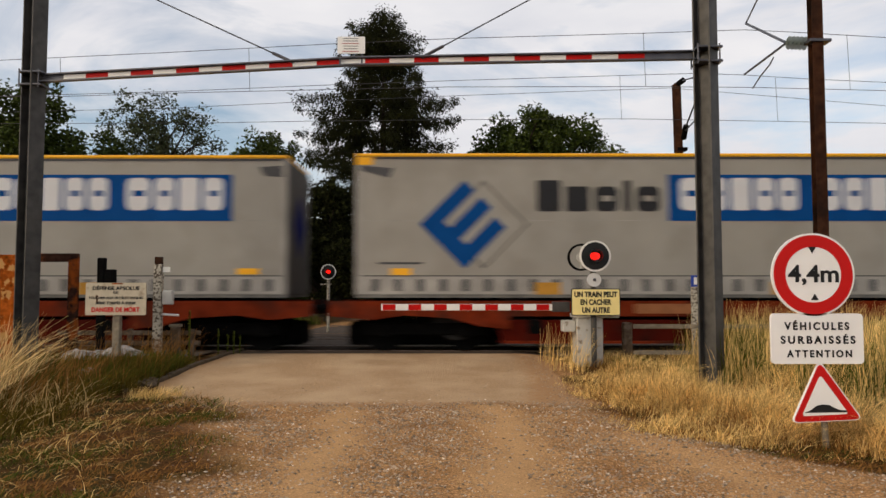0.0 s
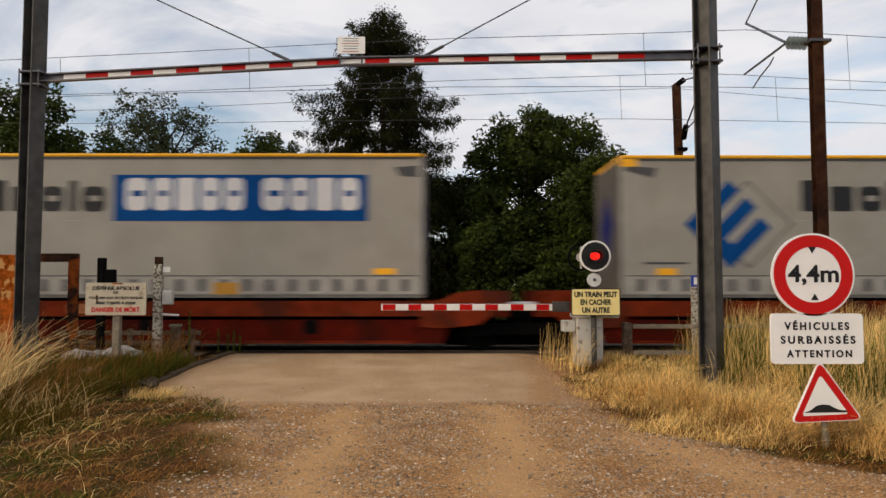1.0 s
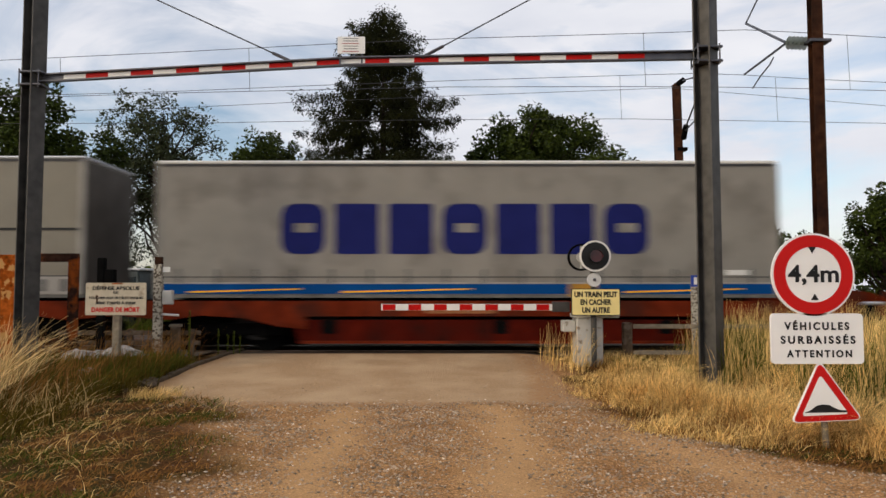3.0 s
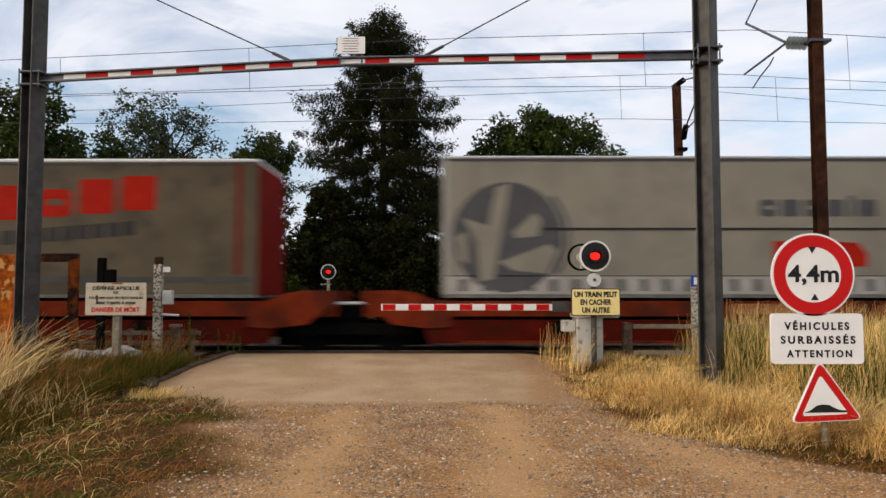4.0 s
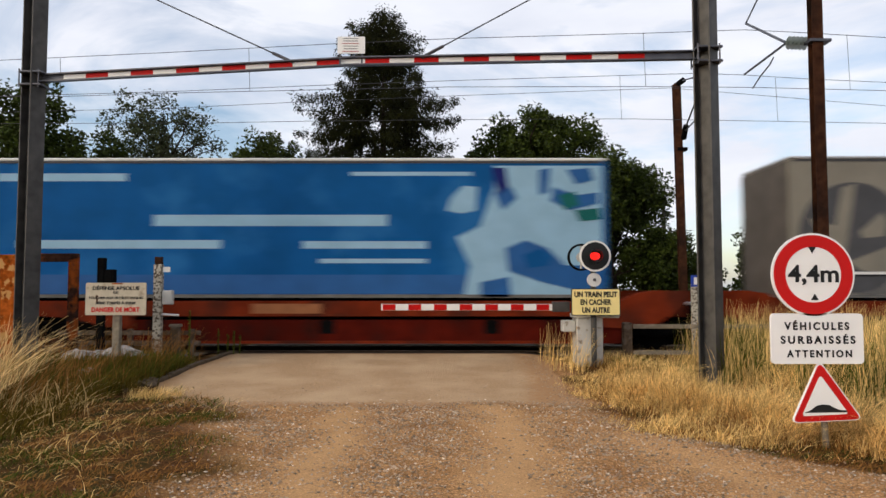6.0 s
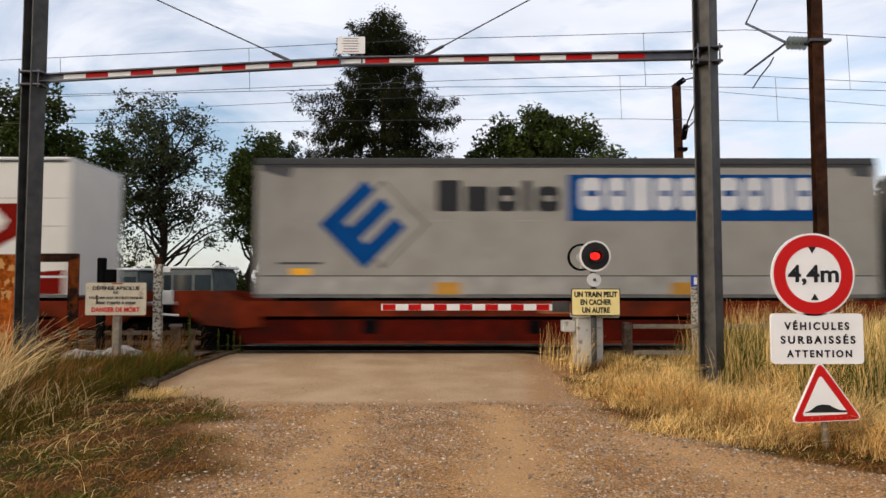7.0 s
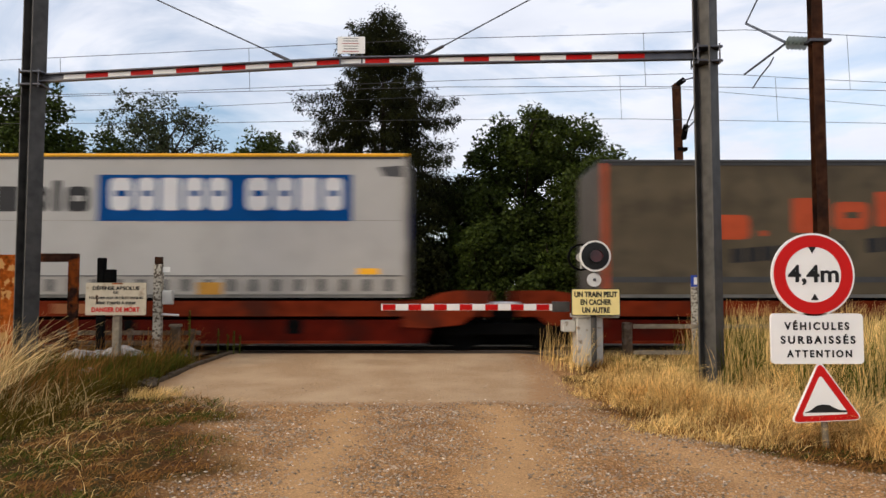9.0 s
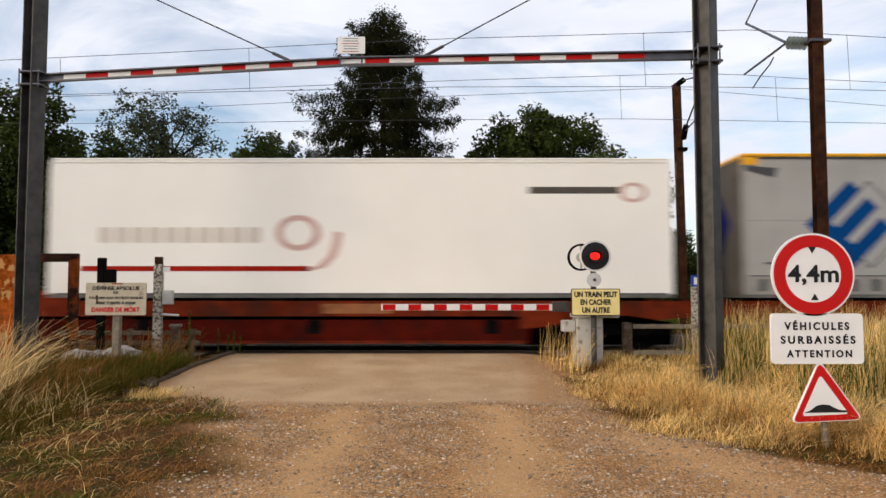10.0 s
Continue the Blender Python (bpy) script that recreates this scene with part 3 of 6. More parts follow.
# ---- road signs ----
def build_signs():
    Y = 7.5
    s = thing("road_sign", 3.818, Y + 0.05, -0.004, "round height limit sign, text plate and hump triangle on one post", "road sign")

    def at(pts):
        return [(x - 3.80, z) for x, z in pts]
    # the post leans a little
    bm = tube(bmesh.new(), (0.10, 0.03, -0.3), (-0.03, 0.03, 2.20), 0.032, seg=12)
    part("post", bm, M["concrete"], s)
    plate = part("round_plate", prism(bmesh.new(), disc_pts(-0.03, 1.77, 0.425, 64), -0.03, 0.0), M["sign_white"], s, "round white plate with a red rim")
    part("red_rim", ring(bmesh.new(), -0.03, 1.77, 0.285, 0.405, -0.034, -0.0302, 64), M["sign_red"], plate)
    words("4,4m", -0.03, 1.765, 0.21, -0.033, M["black"], plate, width=0.52)
    part("arrow", prism(bmesh.new(), [(-0.075, 2.055), (0.005, 2.055), (-0.035, 1.985)], -0.034, -0.0302), M["black"], plate)
    part("arrow", prism(bmesh.new(), [(-0.06, 1.51), (0.02, 1.51), (-0.02, 1.575)], -0.034, -0.0302), M["black"], plate)
    t = part("text_plate", prism(bmesh.new(), round_rect(-0.475, 0.465, 0.862, 1.372, 0.04), -0.03, 0.0), M["sign_white"], s, "white plate with black lettering")
    words("V\u00c9HICULES", -0.01, 1.255, 0.10, -0.033, M["black"], t, spacing=1.42, bold=0.032, width=0.66)
    words("SURBAISS\u00c9S", 0.0, 1.115, 0.10, -0.033, M["black"], t, spacing=1.42, bold=0.032, width=0.76)
    words("ATTENTION", 0.01, 0.965, 0.075, -0.033, M["black"], t, spacing=1.42, bold=0.032, width=0.66)

    def tri(k, dz=0.0):
        c = Vector((0.01, 0.475 + dz))
        pts = [Vector((0.01, 0.90)), Vector((-0.29, 0.265)), Vector((0.435, 0.30))]
        out = []
        for i, q in enumerate(pts):
            a, b = pts[i - 1], pts[(i + 1) % 3]
            for j in range(6):
                w = j / 5
                e1, e2 = q + (a - q).normalized() * 0.07, q + (b - q).normalized() * 0.07
                r = e1 * (1 - w) ** 2 + q * 2 * w * (1 - w) + e2 * w * w
                out.append(tuple(c + (r - c) * k))
        return out
    g = part("triangle_plate", prism(bmesh.new(), tri(1.0), -0.03, 0.0), M["sign_white"], s, "white triangle with a red border and a hump")
    part("red_border", prism(bmesh.new(), tri(0.955), -0.033, -0.0302), M["sign_red"], g)
    part("white_field", prism(bmesh.new(), tri(0.66), -0.036, -0.0332), M["sign_white"], g)
    hump = [(-0.16, 0.372), (-0.09, 0.40), (-0.04, 0.44), (0.02, 0.455), (0.09, 0.45), (0.15, 0.42), (0.20, 0.40), (0.27, 0.395), (0.27, 0.378)]
    part("hump_symbol", prism(bmesh.new(), hump, -0.039, -0.0362), M["black"], g)


build_signs()


# ---- crossing signal and barrier ----
FLASHERS = []


def lamp_head(s, x, z, k, edge_on):
    """A flashing light: black board with a white rim, lens in a hood, and an added blade that turns before the lens to
    hide its glow.
    """
    part("target_board", ring(bmesh.new(), x, z, 0.105 * k, 0.235 * k, -0.20, -0.16, 48), M["black"], s, "round black board")
    part("white_rim", ring(bmesh.new(), x, z, 0.233 * k, 0.262 * k, -0.205, -0.155, 48), M["white"], s)
    part("hood", ring(bmesh.new(), x, z, 0.106 * k, 0.115 * k, -0.33, -0.2, 36), M["black"], s)
    part("lamp_housing", prism(bmesh.new(), disc_pts(x, z, 0.15 * k, 32), -0.155, 0.02), M["black"], s)
    part("lens", prism(bmesh.new(), disc_pts(x, z, 0.104 * k, 32), -0.170, -0.158), M["lens_dark"], s, "dark red glass lens")
    part("lit_lens", prism(bmesh.new(), [(x + 0.085 * k * math.cos(a), z + 0.06 * k * math.sin(a)) for a in np.linspace(0, 2 * math.pi, 25)[:-1]], -0.176, -0.1705), M["lamp_red"], s, "glowing red lamp")
    blade = part("added_shutter", prism(bmesh.new(), disc_pts(0, 0, 0.103 * k, 28), -0.0015, 0.0015), M["lens_dark"], s, "thin dark red disc added to blank the lamp")
    blade.matrix_basis = pose(x, -0.29, z)
    FLASHERS.append((blade, x, z, edge_on))


def build_signal():
    Y = 13.5
    s = thing("crossing_signal", 2.76, Y, 0.1, "flashing red crossing light on a post above a yellow warning plate", "crossing light")
    part("post", tubes(((0, 0, -0.3), (0, 0, 2.0), 0.05), seg=14), M["galva"], s)
    part("bracket", tubes(((0, 0, 1.9), (0, -0.12, 2.15), 0.03), ((-0.19, 0.12, 2.1), (0.05, 0.0, 2.0), 0.025)), M["steel"], s)
    lamp_head(s, 0, 2.13, 1.08, 78.3)
    # second light facing away
    part("rear_rim", ring(bmesh.new(), -0.20, 2.12, 0.215, 0.25, 0.06, 0.15, 40), M["bogie"], s, "dark rim of the light that faces away")
    part("rear_lamp", tubes(((-0.20, 0.04, 2.12), (-0.20, 0.14, 2.12), 0.09)), M["grey_box"], s)
    part("rear_stay", tubes(((-0.20, 0.1, 1.88), (-0.20, 0.1, 2.36), 0.02)), M["grey_box"], s)
    part("bell", tube(bmesh.new(), (0, -0.10, 1.70), (0, -0.02, 1.70), 0.125, 0.125, 28), M["bell"], s, "round pale grey bell")
    part("bell_centre", tube(bmesh.new(), (0, -0.13, 1.70), (0, -0.09, 1.70), 0.03, 0.03, 14), M["steel"], s)
    p = part("warning_plate", prism(bmesh.new(), round_rect(-0.43, 0.46, 1.05, 1.54, 0.03), -0.13, -0.11), M["black"], s, "yellow plate with black border and lettering")
    part("yellow_field", prism(bmesh.new(), round_rect(-0.415, 0.445, 1.065, 1.525, 0.025), -0.134, -0.1302), M["yellow_sign"], p)
    words("UN TRAIN PEUT", 0.015, 1.435, 0.105, -0.137, M["black"], p, width=0.78, bold=0.04)
    words("EN CACHER", 0.015, 1.295, 0.105, -0.137, M["black"], p, width=0.56, bold=0.04)
    words("UN AUTRE", 0.015, 1.15, 0.105, -0.137, M["black"], p, width=0.50, bold=0.04)
    return s


def build_barrier():
    Y = 13.75
    b = thing("level_crossing_barrier", 2.75, Y, 0.12, "lowered half barrier with red and white stripes beside the signal", "barrier")
    part("machine_box", boxes((-0.28, 0.20, -0.15, 0.35, 0.0, 0.98), bevel=0.02), M["grey_box"], b, "weathered pale grey drive cabinet")
    part("lid", boxes((-0.32, 0.50, -0.17, 0.37, 0.98, 1.06), bevel=0.015), M["grey_box"], b)
    part("side_box", boxes((-0.52, -0.29, -0.05, 0.25, 0.72, 0.93), bevel=0.015), M["grey_box"], b)
    part("arm_clamp", boxes((-0.72, -0.40, -0.10, 0.02, 1.09, 1.28), bevel=0.01), M["galva"], b)
    arm = part("arm", boxes((-3.90, -0.55, -0.06, -0.02, 1.115, 1.235), bevel=0.008), M["white"], b)
    x, red = -3.87, True
    w = 0.238
    while x < -0.8:
        if red:
            part("stripe", boxes((x, min(x + w, -0.75), -0.0635, -0.0605, 1.12, 1.23)), M["red"], arm)
        x += w
        red = not red
    return b


build_signal()
build_barrier()


# ---- train ----
SIDE_Y, TRACK_Y = 16.0, 17.25
TL = 13.6            # trailer length
Z0 = 1.45            # underside of the trailers
H = 3.09             # height of a trailer over its underside


UNIT = 81.25         # the prints are laid out on a grid of 12.3 mm


def X(u):
    return u / UNIT


def Q(v):
    return (527 - v) / UNIT


def patch(t, name, pts, layer, material, label=""):
    """A print on the side of a trailer."""
    return part(name, prism(bmesh.new(), pts, -0.006 * layer, -0.006 * layer + 0.005), material, t, label)


def patch_box(t, name, x0, x1, z0, z1, layer, material, label="", r=0.0):
    pts = round_rect(x0, x1, z0, z1, r, 3) if r else [(x0, z0), (x1, z0), (x1, z1), (x0, z1)]
    return patch(t, name, pts, layer, material, label)


def word_blocks(t, x0, x1, z0, z1, shape, layer, material, hole=None, rise=0.0):
    """A name as plain blocks: o a round block with a slot, c a tall one, x a block, i a bar, b a tall block, space a gap."""
    wide = {"o": 1.0, "c": 1.15, "x": 1.0, "b": 1.0, "i": 0.45, " ": 0.6}
    total = sum(wide[c] for c in shape)
    x, unit = x0, (x1 - x0) / total
    for c in shape:
        w = wide[c] * unit
        if c != " ":
            dz = rise * (x - x0)
            top = z1 if c in "bci" else z0 + (z1 - z0) * 0.8
            if shape.isalpha() and "b" not in shape and "i" not in shape:
                top = z1
            patch_box(t, "lettering_block", x + 0.09 * unit, x + w - 0.09 * unit, z0 + dz, top + dz, layer, material, r=(0.24 * min(w, top - z0) if c in "oc" else min(0.06, 0.2 * w)))
            if c in "oc" and hole is not None:
                zc = z0 + dz + (top - z0) * 0.52
                patch_box(t, "lettering_slot", x + 0.34 * unit, x + w - 0.30 * unit, zc - 0.09 * (z1 - z0), zc + 0.09 * (z1 - z0), layer + 1, hole)
        x += w


def build_trailer(label, x, side, roof, rear, front, lower=None, buckles=True, roof_h=0.09, under=None):
    """A trailer, its origin at the rear lower corner of the near side."""
    H = HIGH[x]
    t = thing("semi_trailer", x, SIDE_Y, Z0, label, "semi-trailer", "trailers on the train")
    part("body", boxes((0.03, TL - 0.03, 0.0, 2.5, 0.07, H - roof_h), bevel=0.015), side, t)
    part("roof", boxes((0, TL, -0.012, 2.512, H - roof_h, H), bevel=0.03), roof, t)
    part("top_rail", boxes((0.02, TL - 0.02, -0.014, 0.0, H - roof_h - 0.05, H - roof_h - 0.002)), under or M["dark_rail"], t)
    part("side_rail", boxes((0, TL, -0.018, 2.518, 0.0, 0.07)), M["band_dark"], t)
    part("rear_end", boxes((-0.03, 0.029, 0.02, 2.48, 0.05, H - 0.1), bevel=0.01), rear, t)
    part("front_end", boxes((TL - 0.029, TL + 0.03, 0.02, 2.48, 0.05, H - 0.1), bevel=0.01), front, t)
    for xx in (0.0, TL - 0.10):
        part("corner_post", boxes((xx, xx + 0.10, -0.016, 0.1, 0.07, H - roof_h - 0.002), bevel=0.012), M["band"] if buckles else side, t)
    for yy in (0.72, 1.66):
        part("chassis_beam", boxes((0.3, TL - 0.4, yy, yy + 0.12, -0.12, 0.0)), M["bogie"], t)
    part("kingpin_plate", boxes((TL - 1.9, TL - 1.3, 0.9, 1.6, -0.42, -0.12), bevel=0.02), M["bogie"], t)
    for k in range(3):
        for yy in (0.30, 1.90):
            bm = tube(bmesh.new(), (2.2 + 1.31 * k, yy, -0.44), (2.2 + 1.31 * k, yy + 0.32, -0.44), 0.5, seg=20)
            part("tyre", bm, M["tyre"], t)
    if lower is not None:
        patch_box(t, "lower_band", 0.1, TL - 0.1, 0.08, 0.46, 0.7, lower)
        patch_box(t, "hem", 0.1, TL - 0.1, 0.462, 0.485, 1, M["dark_rail"])
    if buckles:
        n = 27
        for k in range(n):
            xx = 0.35 + (TL - 0.8) * k / (n - 1)
            patch_box(t, "buckle", xx, xx + 0.15, 0.14, 0.40, 1.6, M["print_grey"])
    return t


def curtain_seams(t, zs, material):
    for z in zs:
        patch_box(t, "seam", 0.1, TL - 0.1, z - 0.008, z + 0.008, 0.6, material)


def mark_diamond(t, cx, cz, r, paper):
    """The blue rhombus mark with two slanted pale bars and a thin grey rhombus behind."""
    patch(t, "grey_rhombus", [(cx + 0.42 - r, cz), (cx + 0.42, cz - r), (cx + 0.42 + r, cz), (cx + 0.42, cz + r)], 1, M["print_grey"])
    q = r * 0.95
    patch(t, "pale_rhombus", [(cx + 0.42 - q, cz), (cx + 0.42, cz - q), (cx + 0.42 + q, cz), (cx + 0.42, cz + q)], 2, paper)
    u, v = Vector((0.7071, 0.7071)), Vector((0.7071, -0.7071))

    def slab(a0, a1, b0, b1, layer, m, name):
        c = Vector((cx - r, cz))
        patch(t, name, [tuple(c + u * a + v * b) for a, b in ((a0, b0), (a0, b1), (a1, b1), (a1, b0))], layer, m)
    s = r * 1.4142
    slab(0, s * 0.30, 0, s, 3, M["print_blue"], "blue_bar")
    for k in (0.0, 0.38, 0.76):
        slab(s * 0.30, s * (1.0 if k < 0.7 else 0.93), s * k, s * (k + 0.24), 3, M["print_blue"], "blue_bar")


def trailer_banner(x, dark_roof=False, cloth="curtain"):
    lab = "grey curtain trailer with blue banner and dark roof edge" if dark_roof else "grey curtain trailer with blue banner and yellow roof edge"
    t = build_trailer(lab, x, M[cloth], M["dark_rail"] if dark_roof else M["yellow"], M["end_dark"], M["end_dark"], M["band"], not dark_roof,
                      0.16 if dark_roof else 0.08)
    mark_diamond(t, 2.363, 1.600, 0.972, M[cloth])
    word_blocks(t, 3.902, 6.708, 1.883, 2.572, "bxoio", 1, M["print_black"], M[cloth])
    b = patch_box(t, "banner", 6.831, 12.394, 1.674, 2.695, 1, M["print_blue"], "blue banner with pale blocks")
    word_blocks(t, 7.040, 9.723, 1.908, 2.622, "coxoo", 2, M["print_white"], M["print_blue"])
    word_blocks(t, 10.031, 12.246, 1.908, 2.622, "coxo", 2, M["print_white"], M["print_blue"])
    for a in (318, 735):
        patch_box(t, "yellow_plate", X(a), X(a + 44), 0.000, 0.332, 2.2, M["ochre"])
    patch_box(t, "orange_marker", 0.763, 1.206, 0.492, 0.640, 1, M["yellow"])
    patch_box(t, "orange_marker", 12.529, 12.997, 0.505, 0.640, 1, M["yellow"])
    patch_box(t, "writing_bar", 0.492, 1.452, 0.726, 0.775, 1, M["print_grey"])
    curtain_seams(t, (1.686,), M["band"])
    patch(t, "torn_flap", [(0.05, 2.90), (0.80, 2.84), (0.72, 2.62), (0.12, 2.78)], 1, M["print_grey"])
    patch(t, "torn_flap", [(TL - 0.05, 2.90), (TL - 0.62, 2.86), (TL - 0.5, 2.66), (TL - 0.1, 2.64)], 1, M["print_grey"])
    for fx in (-0.036, TL + 0.031):
        r = bmesh.new()
        vs = [(fx, 0.55, 1.65), (fx, 1.25, 2.4), (fx, 1.95, 1.65), (fx, 1.25, 0.9)]
        a = [r.verts.new(p) for p in vs]
        b2 = [r.verts.new((p[0] + 0.004, p[1], p[2])) for p in vs]
        r.faces.new(a), r.faces.new(b2[::-1])
        for i in range(4):
            r.faces.new((a[i], b2[i], b2[(i + 1) % 4], a[(i + 1) % 4]))
        bmesh.ops.recalc_face_normals(r, faces=r.faces)
        part("end_rhombus", r, M["print_navy"], t)
    if not dark_roof:
        patch_box(t, "corner_cap", 0.0, 0.36, HIGH[x] - 0.26, HIGH[x] - 0.09, 3, M["yellow"], "yellow folded corner of the roof cover")
    return t


def trailer_white(x):
    t = build_trailer("plain cream white box trailer with ribbed aluminium base", x, M["reefer"], M["reefer"], M["reefer"], M["reefer"], None, False, 0.05, M["reefer"])
    patch_box(t, "base_rail", 0.0, TL, 0.08, 0.15, 1.5, M["dark_rail"])
    for k in range(3):
        patch_box(t, "base_rib", 0.0, TL, 0.17 + k * 0.065, 0.205 + k * 0.065, 2, M["alu"] if k != 1 else M["end_dark"])
    patch_box(t, "writing_bar", 0.123, 0.862, 0.394, 0.480, 1, M["print_grey"])
    return t


def trailer_navy(x):
    t = build_trailer("stained grey curtain trailer with large navy lettering blocks", x, M["curtain_old"], M["white"], M["end_dark"], M["end_dark"], None, False, 0.08)
    word_blocks(t, 2.622, 10.855, 0.948, 2.055, "oxxoxxo", 1, M["print_navy"], M["curtain_old"])
    patch_box(t, "blue_band", 0.1, TL - 0.1, 0.08, 0.30, 1, M["print_blue"])
    patch_box(t, "hem", 0.1, TL - 0.1, 0.44, 0.46, 1, M["dark_rail"])
    patch_box(t, "pale_line", 0.1, TL - 0.1, 0.302, 0.335, 1, M["band"])
    patch_box(t, "yellow_plate", 9.009, 9.588, 0.02, 0.30, 3.5, M["ochre"])
    for a, b in ((60, 260), (330, 560), (830, 1040)):
        patch(t, "yellow_stripe", [(X(a), 0.10), (X(b), 0.18), (X(b), 0.205), (X(a), 0.14)], 2, M["yellow"])
    patch_box(t, "repair_patch", 12.431, 12.923, 0.492, 0.603, 1, M["white"])
    for k in range(16):
        patch_box(t, "strap", 0.5 + k * 0.83, 0.55 + k * 0.83, 0.32, 0.62, 2.4, M["print_grey"])
    return t


def trailer_globe(x, line):
    t = build_trailer("grey curtain trailer with dark globe print and red patch", x, M["curtain_taupe"], M["alu"], M["end_dark"], M["end_dark"], M["band_dark"] if line else M["band"], not line, 0.07)
    cx, cz, r = 1.40, 1.32, 1.21
    patch(t, "globe", disc_pts(cx, cz, r, 40), 1, M["print_grey"], "dark grey round print")
    pale = M["curtain_taupe"]
    for p in ([(-0.8, 0.35), (-0.35, 0.2), (-0.2, 0.9), (0.05, 0.98), (-0.1, 0.1), (-0.25, -0.75), (-0.5, -0.8), (-0.55, -0.1)],
              [(0.1, 0.1), (0.5, 0.45), (0.62, 0.3), (0.55, 0.02), (0.15, -0.02)],
              [(-0.15, -0.45), (0.75, -0.12), (0.9, -0.25), (0.7, -0.66), (0.1, -0.6)],
              [(-0.95, 0.0), (-0.75, 0.1), (-0.7, -0.5), (-0.85, -0.4)]):
        patch(t, "pale_patch", [(cx + r * a, cz + r * b) for a, b in p], 2, pale)
    patch(t, "crescent", [(cx + r * 1.13 * math.cos(a), cz + r * 1.13 * math.sin(a)) for a in np.linspace(-0.65, 0.75, 14)] +
          [(cx + r * 1.05 * math.cos(a), cz + r * 1.05 * math.sin(a)) for a in np.linspace(0.75, -0.65, 14)], 1, M["print_grey"])
    patch_box(t, "black_line", 2.178, TL - 0.1, 1.477, 1.526, 3, M["black"])
    word_blocks(t, 6.868, 9.514, 1.772, 2.240, "oxoxix", 1, M["print_grey"], M["curtain_taupe"])
    patch(t, "red_patch", [(7.200, 0.677), (7.200, 1.231), (7.692, 1.231), (8.000, 1.071), (8.492, 1.231), (9.046, 1.194), (9.255, 0.948), (9.231, 0.677)], 1, M["print_red"])
    patch_box(t, "pale_slot", 7.877, 8.222, 0.677, 0.886, 2, pale)
    if line:
        patch_box(t, "white_line", 0.1, TL - 0.1, 0.505, 0.566, 3, M["white"])
    return t


def trailer_slanted(x, ink, roof, rear):
    t = build_trailer("dirty taupe curtain trailer with slanted red lettering blocks", x, M["curtain_dark"], roof, rear, M["end_red"], None, False, 0.08)
    patch_box(t, "hem", 0.1, TL - 0.1, 0.332, 0.455, 1, M["dark_rail"])
    sl = 0.076
    word_blocks(t, 2.338, 3.323, 1.268, 1.809, "o", 1, ink, None, sl)
    patch_box(t, "lettering_block", 3.471, 3.618, 1.342, 1.465, 1, ink)
    word_blocks(t, 4.086, 11.446, 1.415, 2.178, "bobobobb", 1, ink, M["curtain_dark"], sl)
    for a0, b0 in ((230, 385), (405, 435), (470, 620), (650, 895)):
        for a in range(a0, b0 - 14, 27):
            b = min(a + 21, b0)
            lo = 0.751 + sl * X(a - 230)
            patch(t, "lettering_block", [(X(a), lo), (X(b), lo + sl * X(b - a)), (X(b), lo + 0.31 + sl * X(b - a)), (X(a), lo + 0.31)], 1, M["print_black"])
    patch_box(t, "red_edge", 13.13, 13.24, 0.5, H - 0.15, 1, M["end_red"])
    patch_box(t, "red_edge", 0.02, 0.14, 0.1, H - 0.15, 3, M["print_orange"])
    return t


def trailer_map(x):
    t = build_trailer("blue curtain trailer printed with a pale landmass", x, M["curtain_blue"], M["white"], M["end_dark"], M["end_dark"], None, False, 0.07)
    z = lambda a: Q(a)
    patch(t, "pale_land", [(10.462, z(525)), (10.609, z(470)), (10.314, z(420)), (10.831, z(400)), (11.138, z(330)), (11.138, z(292)), (13.514, z(292)), (13.514, z(525))], 1, M["print_pale"])
    for p in ([(925, 440), (960, 425), (1000, 440), (1030, 470), (1098, 470), (1098, 525), (990, 500), (930, 480)],
              [(905, 340), (935, 330), (945, 350), (920, 372)],
              [(1010, 330), (1050, 345), (1090, 340), (1090, 360), (1040, 372), (1005, 355)],
              [(985, 300), (1005, 296), (1000, 340), (985, 345)]):
        patch(t, "sea_patch", [(X(a), z(b)) for a, b in p], 2, M["print_deep"])
    for p, mm in (([(900, 296), (925, 296), (930, 330), (912, 345)], "print_navy"), ([(1035, 300), (1075, 296), (1082, 318), (1050, 326)], "print_deep"),
                  ([(1048, 372), (1092, 368), (1094, 388), (1058, 392)], "teal"), ([(1020, 345), (1048, 338), (1056, 362), (1030, 372)], "teal"),
                  ([(955, 452), (985, 440), (1010, 452), (1000, 470), (965, 475)], "curtain_blue"), ([(880, 500), (930, 490), (935, 526), (880, 526)], "print_deep")):
        patch(t, "sea_patch", [(X(a), z(b)) for a, b in p], 3, M[mm])
    patch(t, "island", [(10.092, z(372)), (10.191, z(350)), (10.462, z(328)), (10.769, z(330)), (10.732, z(372)), (10.400, z(378))], 1, M["print_pale"])
    for a, b, c, d in ((650, 865, 310, 303), (300, 715, 400, 380), (565, 785, 440, 427), (595, 785, 466, 458), (20, 250, 320, 306), (60, 420, 440, 425)):
        patch_box(t, "writing_bar", X(a), X(b), z(c), z(d), 1, M["print_pale"])
    patch_box(t, "dark_band", 0.1, TL - 0.1, 0.08, 0.5, 0.6, M["print_deep"])
    return t


